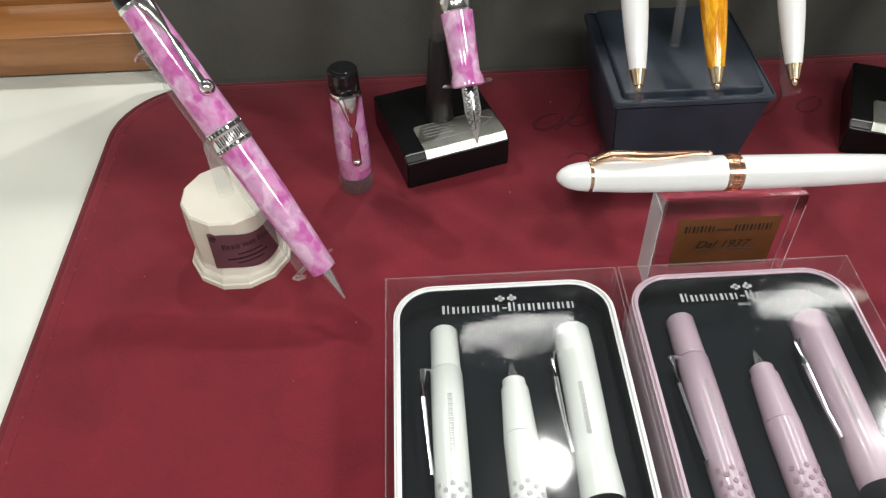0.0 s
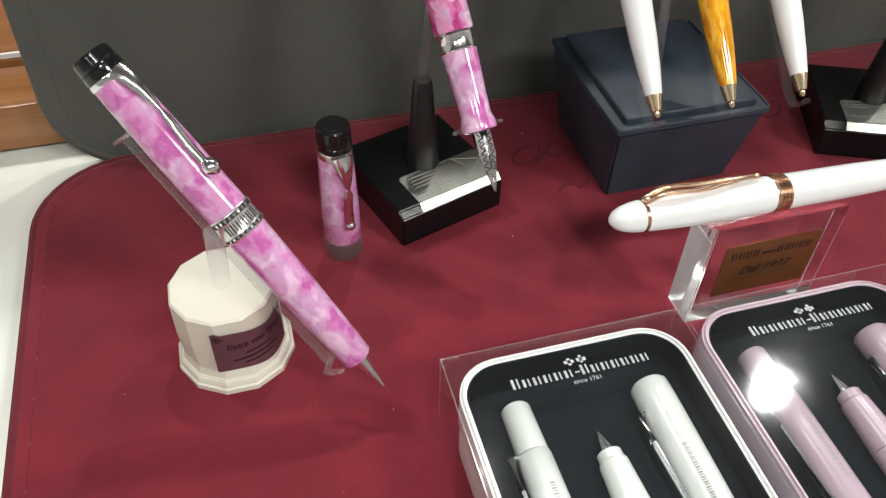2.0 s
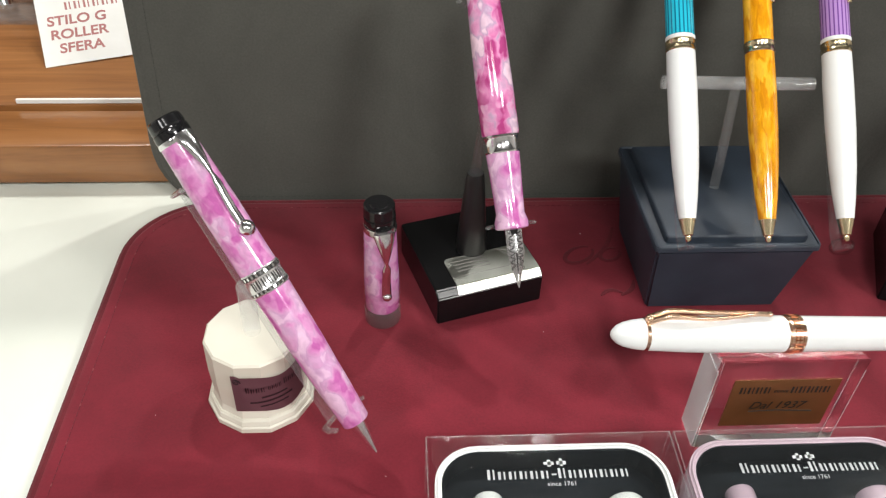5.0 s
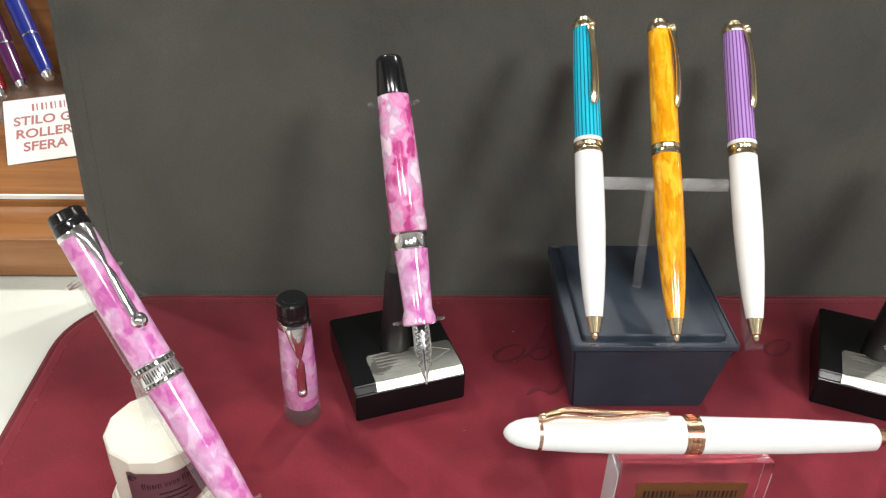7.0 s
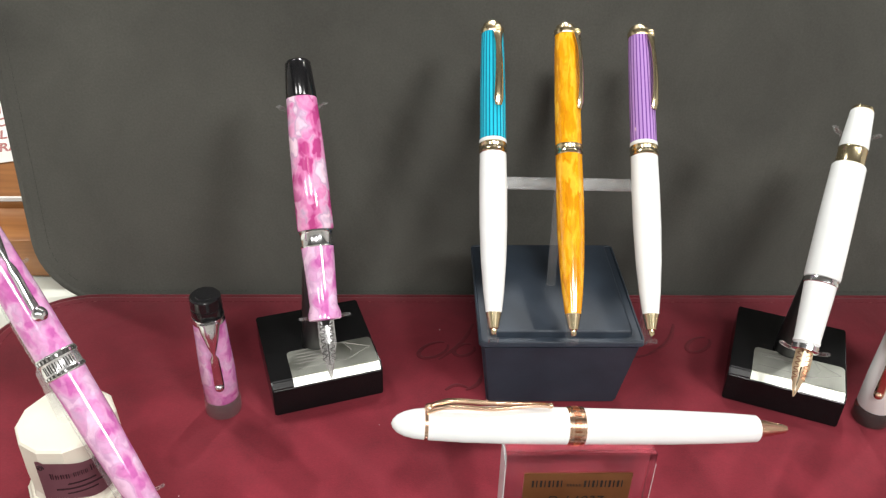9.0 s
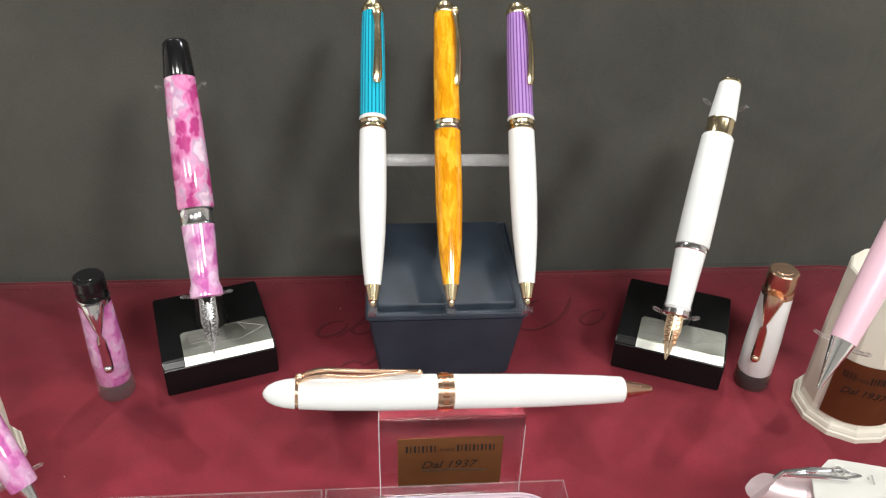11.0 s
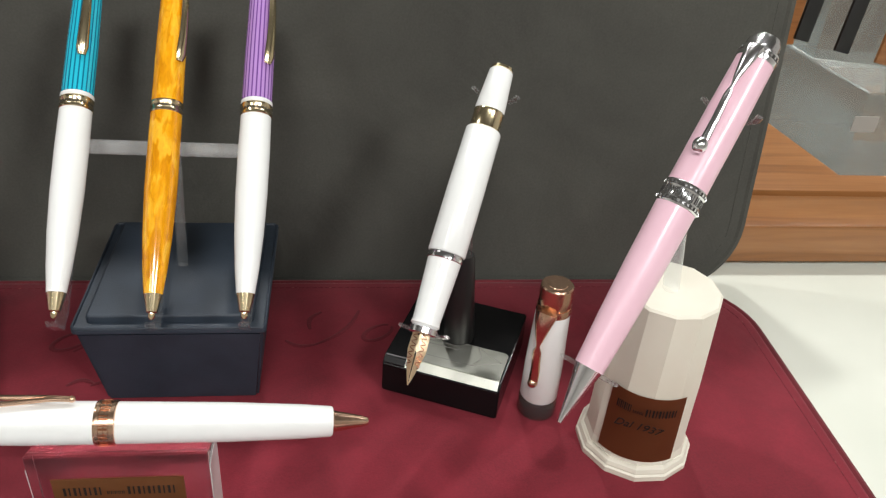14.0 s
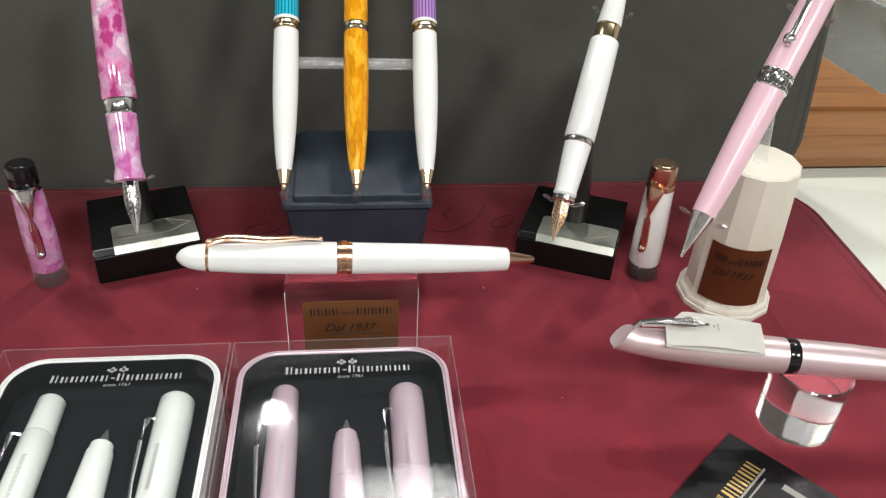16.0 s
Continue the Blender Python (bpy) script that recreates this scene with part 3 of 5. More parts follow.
def pink_ballpoint(tip, top, clip):
    m, n = axis(tip, top, clip)
    t = thing("ballpoint_pen", m, "pale pink lacquered ballpoint pen with chrome trim on a cream stand", "pen")
    part("tip_cone", lathe(closed([(0.0, 0.0008), (0.003, 0.0013), (0.13 * n, 0.0047), (0.14 * n, 0.0051)]), 32), CHROME, t, "chrome tip cone")
    part("lower_barrel", lathe(closed([(0.14 * n, 0.0054), (0.25 * n, 0.0063), (0.4 * n, 0.0071), (0.552 * n, 0.0074)])), PINK, t)
    part("band", lathe(closed([(0.552 * n, 0.0075), (0.556 * n, 0.0079), (0.566 * n, 0.0079), (0.568 * n, 0.0077), (0.592 * n, 0.0077), (0.594 * n, 0.0079), (0.604 * n, 0.0079), (0.608 * n, 0.0075)])), CHROME, t, "engraved chrome centre band")
    band = t.children[-1]
    def wrap(u, v, w):
        a = u / 0.0077
        return ((0.00772 + w) * math.cos(a), (0.00772 + w) * math.sin(a), 0.58 * n + v)
    part("band_relief", bars_bm(glyph_row(-0.018, -0.0013, 0.036, 0.0026, 17, 0.45), wrap), ENGRAVE, band, "dark key pattern", False)
    key_ring(band, 0.556 * n, 0.566 * n, 0.0079)
    key_ring(band, 0.594 * n, 0.604 * n, 0.0079)
    part("upper_barrel", lathe(closed([(0.608 * n, 0.0074), (0.8 * n, 0.0073), (0.935 * n, 0.0069)])), PINK, t)
    part("finial", lathe(closed([(0.935 * n, 0.0071), (0.945 * n, 0.0073), (0.962 * n, 0.0071), (0.965 * n, 0.0066), (0.985 * n, 0.0060), (1.0 * n, 0.0048)])), CHROME, t, "stepped chrome end cap")
    key_ring(t.children[-1], 0.947 * n, 0.957 * n, 0.0073, 22)
    ball_clip(t, 0.95 * n, 0.692 * n, 0.0067, 0.0073, CHROME, "slim chrome clip with a ball end", 0.0018, 0.0028)
    slim(t, 0.91)
    return t


def striped_ballpoint(tip, top, clip, upper, lower, label):
    m, n = axis(tip, top, clip)
    t = thing("ballpoint_pen", m, label, "pen", "pens on the navy pedestal")
    part("tip_cone", lathe(closed([(0.0, 0.0007), (0.0008, 0.0013), (0.0022, 0.0014), (0.0026, 0.0021), (0.065 * n, 0.0036)]), 28), GOLD, t, "pale gold tip cone")
    part("lower_barrel", lathe(closed([(0.065 * n, 0.0036), (0.13 * n, 0.0047), (0.22 * n, 0.0057), (0.33 * n, 0.0063), (0.45 * n, 0.0064), (0.558 * n, 0.0062)])), lower, t)
    part("band", lathe(closed([(0.558 * n, 0.0062), (0.560 * n, 0.0065), (0.568 * n, 0.0065), (0.570 * n, 0.0063), (0.579 * n, 0.0063), (0.581 * n, 0.0065), (0.590 * n, 0.0065), (0.592 * n, 0.0062)])), GOLD, t, "gold double band")
    band = t.children[-1]
    def wrap(u, v, w):
        a = u / 0.0063
        return ((0.00632 + w) * math.cos(a), (0.00632 + w) * math.sin(a), 0.5745 * n + v)
    part("lettering", bars_bm(glyph_row(-0.009, -0.0005, 0.018, 0.001, 12, 0.5), wrap, 0.00006), ENGRAVE, band, "tiny engraved blocks", False)
    if lower is not AMBER:
        part("white_ring", lathe(closed([(0.592 * n, 0.0062), (0.594 * n, 0.0064), (0.602 * n, 0.0064), (0.604 * n, 0.0061)])), WHITE, t, "thin white ring")
    part("upper_barrel", lathe(closed([(0.604 * n if lower is not AMBER else 0.592 * n, 0.0062), (0.75 * n, 0.0061), (0.9 * n, 0.0057), (0.965 * n, 0.0053)]), 64), upper, t)
    part("crown", lathe(closed([(0.965 * n, 0.0054), (0.97 * n, 0.0057), (0.983 * n, 0.0056), (0.986 * n, 0.0050), (1.0 * n, 0.0044)])), GOLD, t, "pale gold crown")
    beak_clip(t, 0.972 * n, 0.705 * n, 0.0050, 0.0058, GOLD, "pale gold flat clip")
    slim(t, 0.90)
    return t


def white_ballpoint(tip, top, clip):
    m, n = axis(tip, top, clip)
    t = thing("ballpoint_pen", m, "white lacquered ballpoint pen with rose-gold trim lying on a clear block", "pen")
    part("tip_cone", lathe(closed([(0.0, 0.0011), (0.0012, 0.0016), (0.074 * n, 0.0034), (0.078 * n, 0.0038)]), 28), ROSE, t, "rose-gold tip cone")
    part("lower_barrel", lathe(closed([(0.078 * n, 0.0043), (0.082 * n, 0.0048), (0.15 * n, 0.0054), (0.3 * n, 0.0061), (0.526 * n, 0.0064)])), WHITE, t)
    prof = [(0.526 * n, 0.0065)]
    for k in range(4):
        z = 0.528 * n + k * 0.010 * n
        prof += [(z, 0.0069), (z + 0.0065 * n, 0.0069), (z + 0.007 * n, 0.0066), (z + 0.0095 * n, 0.0066)]
    prof += [(0.569 * n, 0.0065)]
    part("band", lathe(closed(prof)), ROSE, t, "ribbed rose-gold centre band")
    band = t.children[-1]
    def wrap(u, v, w):
        a = u / 0.0069
        return ((0.00692 + w) * math.cos(a), (0.00692 + w) * math.sin(a), 0.548 * n + v)
    part("band_relief", bars_bm(glyph_row(-0.018, -0.0012, 0.036, 0.0024, 12, 0.6), wrap, 0.00006), COPPER, band, "darker engraved blocks", False)
    part("cap_barrel", lathe(closed([(0.569 * n, 0.0065), (0.70 * n, 0.0066), (0.82 * n, 0.0063), (0.911 * n, 0.0056)])), WHITE, t)
    part("cap_ring", lathe(closed([(0.911 * n, 0.0056), (0.912 * n, 0.0058), (0.919 * n, 0.0057), (0.920 * n, 0.0055)])), ROSE, t, "thin rose-gold ring")
    part("dome", lathe([(0.920 * n, 0.0), (0.920 * n, 0.0055), (0.945 * n, 0.0051), (0.968 * n, 0.0043), (0.985 * n, 0.0031), (0.996 * n, 0.0015), (1.0 * n, 0.0)]), WHITE, t)
    rows, rad = [], []
    for k in range(13):
        s = k / 12
        rows.append((0.0056 + 0.0026 * math.sin(math.pi * min(1, s * 5) / 2) + 0.0004 * math.sin(s * 9), 0, (0.915 - 0.30 * s) * n))
        rad.append(0.0019 - 0.0007 * s)
    bm = bmesh.new()
    for side in (-1, 1):
        sweep([(x, side * (0.0004 + 0.0016 * math.sin(math.pi * min(1, 0.12 + k / 12))), z) for k, (x, _, z) in enumerate(rows)], [0.62 * q for q in rad], 8, 0.8, Vector((1, 0, 0)), bm=bm)
    ball(bm, (0.0084, 0, 0.614 * n), 0.0011)
    ball(bm, (0.0066, 0, 0.910 * n), 0.0017)
    part("clip", bm, ROSE, t, "long rose-gold clip with two rails")
    return t


def fountain_pen_pink(tip, top, clip):
    m, n = axis(tip, top, clip)
    t = thing("fountain_pen", m, "uncapped pink marbled fountain pen with silver nib on a black stand", "pen")
    part("nib", nib_bm(0.185 * n, 0.0045), NIB, t, "engraved silver nib")
    nib_scroll(0.185 * n, 0.0045, ENGRAVE, t.children[-1])
    part("feed", feed_bm(0.185 * n, 0.0040), BLACK, t, "black ridged feed")
    part("grip", lathe(closed([(0.178 * n, 0.0058), (0.182 * n, 0.0066), (0.20 * n, 0.0066), (0.225 * n, 0.0056), (0.30 * n, 0.0060), (0.405 * n, 0.0066)])), ROSE_MARBLE, t)
    part("band", lathe(closed([(0.405 * n, 0.0067), (0.409 * n, 0.0069), (0.415 * n, 0.0066), (0.447 * n, 0.0066), (0.452 * n, 0.0070), (0.458 * n, 0.0068)])), CHROME, t, "smooth silver ink-window band")
    part("barrel", lathe(closed([(0.458 * n, 0.0070), (0.464 * n, 0.0074), (0.60 * n, 0.0073), (0.75 * n, 0.0069), (0.877 * n, 0.0063)])), ROSE_MARBLE_DEEP, t)
    part("blind_cap", lathe(closed([(0.877 * n, 0.0061), (0.882 * n, 0.0063), (0.95 * n, 0.0057), (0.992 * n, 0.0053), (1.0 * n, 0.0045)])), BLACK, t, "glossy black blind cap")
    return t


def fountain_pen_white(tip, top, clip):
    m, n = axis(tip, top, clip)
    t = thing("fountain_pen", m, "uncapped white fountain pen with gold nib on a black stand", "pen")
    part("nib", nib_bm(0.17 * n, 0.0045), ROSE_NIB, t, "rose-gold nib")
    nib_scroll(0.17 * n, 0.0045, COPPER, t.children[-1])
    part("feed", feed_bm(0.17 * n, 0.0040), BLACK, t, "black ridged feed")
    part("grip_ring", lathe(closed([(0.148 * n, 0.0044), (0.152 * n, 0.0052), (0.168 * n, 0.0052), (0.172 * n, 0.0047)])), CHROME, t, "silver grip ring")
    part("grip", lathe(closed([(0.172 * n, 0.0047), (0.178 * n, 0.0054), (0.19 * n, 0.0051), (0.28 * n, 0.0057), (0.372 * n, 0.0063)])), WHITE, t)
    part("band", lathe(closed([(0.372 * n, 0.0063), (0.374 * n, 0.0066), (0.390 * n, 0.0066), (0.393 * n, 0.0064)])), CHROME, t, "thin silver ring")
    part("barrel", lathe(closed([(0.393 * n, 0.0068), (0.398 * n, 0.0071), (0.6 * n, 0.0071), (0.785 * n, 0.0068), (0.79 * n, 0.0064)])), WHITE, t)
    part("gold_band", lathe(closed([(0.79 * n, 0.0058), (0.793 * n, 0.0060), (0.80 * n, 0.0058), (0.842 * n, 0.0057), (0.848 * n, 0.0059), (0.852 * n, 0.0057)])), GOLD, t, "polished gold band")
    part("end_cap", lathe(closed([(0.852 * n, 0.0056), (0.86 * n, 0.0058), (0.95 * n, 0.0050), (0.985 * n, 0.0047), (0.99 * n, 0.0042)])), WHITE, t)
    part("end_disc", lathe(closed([(0.99 * n, 0.0042), (0.992 * n, 0.0044), (1.0 * n, 0.0042)])), GOLD, t, "small gold end disc")
    return t


def pearl_ballpoint(tip, top, clip):
    """Tail at the top end, cut off aslant."""
    m, n = axis(tip, top, clip)
    t = thing("ballpoint_pen", m, "pearly pink metal pen with black band resting on a clear puck", "pen")
    part("tip_cone", lathe(closed([(0.0, 0.0007), (0.012, 0.0030)]), 24), CHROME, t, "chrome tip cone")
    part("lower_barrel", lathe(closed([(0.012, 0.0042), (0.02, 0.0054), (0.2 * n, 0.0062), (0.35 * n, 0.0069), (0.498 * n, 0.0070)])), PEARL, t)
    part("band", lathe(closed([(0.498 * n, 0.0070), (0.500 * n, 0.0071), (0.530 * n, 0.0071), (0.532 * n, 0.0069)])), BLACK, t, "glossy black centre band")
    bm = lathe(closed([(0.532 * n, 0.0070), (0.64 * n, 0.0073), (0.75 * n, 0.0069), (0.88 * n, 0.0060), (0.96 * n, 0.0051), (1.0 * n, 0.0049)]), 40)
    for v in bm.verts:
        if v.co.z > 0.9 * n:
            s = (v.co.z - 0.9 * n) / (0.1 * n)
            v.co.z += 0.006 * s * (-v.co.x / 0.005) * 0.6 - 0.0022 * s * max(0.0, 1 - abs(v.co.y) / 0.0035)
            v.co.x += 0.0018 * s * s
    part("upper_barrel", bm, PEARL, t)
    loop = [(0.0060, 0, 0.965 * n), (0.0090, 0.0, 0.95 * n), (0.0104, 0.0012, 0.88 * n), (0.0108, 0.0016, 0.80 * n), (0.0104, 0.0, 0.765 * n), (0.0100, -0.0016, 0.80 * n), (0.0096, -0.0012, 0.88 * n), (0.0082, 0, 0.945 * n)]
    part("clip", sweep(loop, 0.0009, 8, 1.0, Vector((0.3, 1, 0))), CHROME, t, "looped chrome wire clip")
    return t


def paper_tag(m):
    """A folded card tucked under the clip: two house-shaped leaves, the upper one bowed."""
    t = thing("price_tag", m, "folded white card tag tucked under the clip of the pearly pen", "tag")
    n = 16
    for name, bow, drop in (("front_leaf", 0.0016, 0.0), ("back_leaf", -0.0006, 0.0010)):
        bm = bmesh.new()
        rows = []
        for i in range(n + 1):
            u = -0.0175 + 0.038 * i / n
            top = 0.0005 + 0.0075 * min(1.0, (u + 0.0175) / 0.0075) - 0.0022 * max(0.0, u + 0.008) / 0.028
            lift = bow * (1 - ((u - 0.0015) / 0.019) ** 2) - drop
            rows.append([bm.verts.new((u, -0.0076 + (top + 0.0076) * q / 4, lift * (1 - 0.16 * q) - 0.0010 * (1 - q / 4) ** 2)) for q in range(5)])
        for p, q in zip(rows, rows[1:]):
            for k in range(4):
                bm.faces.new((p[k], q[k], q[k + 1], p[k + 1]))
        bmesh.ops.solidify(bm, geom=bm.faces[:], thickness=0.0003)
        part(name, bm, PAPER, t)
    eyelet = sweep([(-0.0085 + 0.0017 * math.cos(k * math.pi / 8), 0.0028 + 0.0017 * math.sin(k * math.pi / 8), 0.0018) for k in range(17)], 0.0003, 6)
    part("eyelet", eyelet, GREY_INK, t, "dark punched eyelet")
    part("print", bars_bm([(0.0022, 0.0027, -0.001, 0.0025), (0.0005, 0.0012, 0.0006, 0.0016)], lambda u, v, w: (u, v, 0.0019 + w)), GREY_INK, t, "small grey mark", False)
    return t


def pen_cap(x, y, h, clip, body, trim, top_mat, foot_mat, label, foot_label, top_label, top_h):
    m, _ = axis((x, y, 0.0), (x, y, h), clip)
    t = thing("pen_cap", m, label, "pen cap")
    part("foot", lathe(closed([(0.0, 0.0079), (0.0008, 0.0082), (0.0072, 0.0080), (0.008, 0.0074)])), foot_mat, t, foot_label)
    part("cap_body", lathe(closed([(0.0082, 0.0074), (0.009, 0.0078), (0.025, 0.0077), (h - top_h - 0.003, 0.0068)])), body, t)
    part("collar", lathe(closed([(h - top_h - 0.003, 0.0069), (h - top_h - 0.002, 0.0071), (h - top_h, 0.0067)])), trim, t, "polished collar ring")
    g = 0.0063 if top_mat is BLACK else 0.0066
    part("finial", lathe(closed([(h - top_h, 0.0062), (h - top_h + 0.0006, 0.0066), (h - 0.58 * top_h, 0.0066), (h - 0.56 * top_h, g), (h - 0.50 * top_h, g), (h - 0.48 * top_h, 0.0066), (h - 0.0006, 0.0064), (h, 0.0058)])), top_mat, t, top_label)
    ball_clip(t, h - top_h - 0.001, 0.0205, 0.0062, 0.0074, trim, "polished clip with a ball end", 0.0024, 0.0021)
    part("top_disc", lathe(closed([(h, 0.0040), (h + 0.0003, 0.0038)]), 32), top_mat, t)
    return t


# ---------------------------------------------------------------- stands
def facet_ring(profile, n=12, turn=15):
    bm = lathe(profile, n)
    bmesh.ops.rotate(bm, verts=bm.verts, cent=(0, 0, 0), matrix=Matrix.Rotation(radians(turn), 3, "Z"))
    return bm


def cream_stand(x, y, h, r_top, r_mid, r_base, label):
    t = thing("pen_stand", pose(x, y, 0), label, "pen stand")
    part("base_plate", facet_ring(closed([(0.0, r_base), (0.0022, r_base), (0.0028, r_base - 0.0008), (0.0034, r_base - 0.0008), (0.0048, r_base - 0.0014), (0.0056, r_base - 0.0026), (0.0060, r_mid + 0.0004)])), CREAM, t, "stepped twelve-sided base", False)
    part("body", facet_ring(closed([(0.006, r_mid), (0.009, r_mid - 0.0008), (0.55 * h, 0.5 * (r_mid + r_top)), (h - 0.0008, r_top), (h, r_top - 0.0008)])), CREAM, t, "", False)
    return t


def cradle(stand_xy_top, tip, top, clip, s_low, s_high, r, stem_r, label, stem_mat=ROD):
    """A clear acrylic cradle: a strip under the pen with prongs at both ends, on a stem."""
    m, n = axis(tip, top, clip)
    t = thing("acrylic_cradle", m, label, "pen cradle")
    back = -(r + 0.0012)
    part("rail", box_bm(back - 0.0016, back, -0.0022, 0.0022, s_low * n, s_high * n, 0.0005), CLEAR, t)
    for s in (s_low, s_high):
        for side in (-1, 1):
            z = s * n
            pts = [(back - 0.0006, 0, z), (back - 0.0004, side * r * 0.7, z), (back * 0.55, side * (r + 0.0011), z), (-0.0005, side * (r + 0.0026), z)]
            part("prong", sweep(pts, [0.0014, 0.0014, 0.0013, 0.0012], 8, 0.6), CLEAR, t)
    low = m.inverted() @ Vector(stand_xy_top)
    mid = Vector((back - 0.001, 0, (0.4 * s_low + 0.6 * s_high) * n))
    part("stem", sweep([low, low.lerp(mid, 0.5), mid], stem_r, 14), stem_mat, t, "clear acrylic rod")
    for o in t.children:
        o.visible_shadow = False
    return t


def black_stand(x, y, turn, lines):
    """A black block with a steel plate over its front edge, and a tapered post."""
    t = thing("pen_stand", pose(x, y, 0, 0, 0, turn), "glossy black block pen stand with an engraved steel plate", "pen stand", "black pen stands")
    w, d, h = 0.0253, 0.0262, 0.018
    bm = box_bm(-w, w, -d, d, 0.0, h)
    edges = [e for e in bm.edges if all(v.co.y < 0 and v.co.z > 0.5 * h for v in e.verts)]
    bmesh.ops.bevel(bm, geom=edges, offset=0.0028, segments=1, affect="EDGES")
    bmesh.ops.bevel(bm, geom=[e for e in bm.edges if e.calc_face_angle(0) > 0.3], offset=0.0006, segments=2, affect="EDGES")
    part("block", bm, BLOCK_BLACK, t)
    plate = part("plate", slab(outline(-0.0155, w - 0.001, -d + 0.0030, -0.0055, 0.0022, 5, (0, 0, 1, 1)), h + 0.0001, h + 0.0007), STEEL, t, "engraved brushed-steel plate")
    bm = box_bm(-0.0155, w - 0.001, 0, 0.0040, 0, 0.0006)
    bmesh.ops.transform(bm, verts=bm.verts, matrix=pose(0, -d + 0.0001, h - 0.0027, 45, 0, 0))
    part("plate_lip", bm, STEEL, plate)
    to = lambda u, v, g: (u, v, h + 0.00072 + g)
    part("engraving", bars_bm([(-0.012, 0.004, -0.0088 - 0.0021 * k, -0.0083 - 0.0021 * k) for k in range(lines)] + [(-0.0135, 0.011, -0.0062, -0.0059), (-0.0135, 0.011, -0.0185, -0.0182)], to, 0.00005), GREY_INK, plate, "unreadable engraved lines", False)
    pts = [(0.011, -0.0062), (0.0225, -0.0125), (0.011, -0.0184), (0.014, -0.0125), (0.011, -0.0062)]
    part("nib_emblem", sweep([(a, b, h + 0.0008) for a, b in pts], 0.00016, 6), GREY_INK, plate, "engraved pen-nib outline")
    post = part("post", lathe(closed([(h, 0.0070), (h + 0.001, 0.0072), (h + 0.008, 0.0067), (h + 0.041, 0.0040), (h + 0.0428, 0.0034)]), 32), MATTE_BLACK, t, "tapered satin-black post")
    post.location = (0.0, -0.001, 0)
    return t


def pedestal():
    """A navy box that narrows downwards, with a folded rim and a raised pad on its top."""
    t = thing("display_pedestal", pose(0.1142, 0.3505, 0), "navy leatherette display pedestal with a padded top", "pedestal")
    bm = box_bm(-0.0345, 0.0345, -0.0370, 0.0370, 0.0, 0.0412)
    for v in bm.verts:
        if v.co.z < 0.01:
            v.co.x *= 0.87
            v.co.y *= 0.78
    bmesh.ops.bevel(bm, geom=bm.edges[:], offset=0.0012, segments=3, affect="EDGES")
    part("box_body", bm, LEATHER, t)
    part("lid_rim", slab(outline(-0.0357, 0.0357, -0.0380, 0.0380, 0.002, 4), 0.0415, 0.0437, 0.0008, 2), LEATHER, t)
    part("pad", slab(outline(-0.0308, 0.0308, -0.0340, 0.0340, 0.0015, 4), 0.0438, 0.0472, 0.0012, 3), LEATHER, t)
    welt = [(x, y, 0.0438) for x, y in outline(-0.0352, 0.0352, -0.0375, 0.0375, 0.002, 4)]
    part("welt", sweep(welt + welt[:1], 0.0006, 6), LEATHER, t, "thin raised seam round the rim")
    return t


def triple_cradle(pens):
    t = thing("acrylic_cradle", Matrix.Identity(4), "clear acrylic rack that holds three pens upright on the pedestal", "pen rack")
    for tip, top, clip in pens:
        m, n = axis(tip, top, (0, -0.68, 0.73))
        b = -0.0078
        bm = bmesh.new()
        prof = [(b, 0.60 * n), (b - 0.0014, 0.60 * n), (b - 0.0014, 0.004), (b + 0.0012, -0.0030), (0.0014, -0.0030), (0.0020, -0.0012), (0.0008, -0.0018), (b + 0.0018, -0.0018), (b, 0.004)]
        a = [bm.verts.new((u, -0.0018, w)) for u, w in prof]
        c = [bm.verts.new((u, 0.0018, w)) for u, w in prof]
        bm.faces.new(a)
        bm.faces.new(c[::-1])
        for i in range(len(prof)):
            j = (i + 1) % len(prof)
            bm.faces.new((a[i], c[i], c[j], a[j]))
        bmesh.ops.recalc_face_normals(bm, faces=bm.faces)
        bmesh.ops.transform(bm, verts=bm.verts, matrix=m)
        part("holder", bm, HOLDER, t, "", False)
    part("cross_bar", sweep([(0.0825, 0.3590, 0.0960), (0.1475, 0.3590, 0.0950)], 0.0028, 16), ROD, t)
    part("stem", sweep([(0.1138, 0.3505, 0.0474), (0.1141, 0.3548, 0.074), (0.1144, 0.3590, 0.0955)], 0.0021, 16), CLEAR, t)
    for o in t.children:
        o.visible_shadow = False
    return t


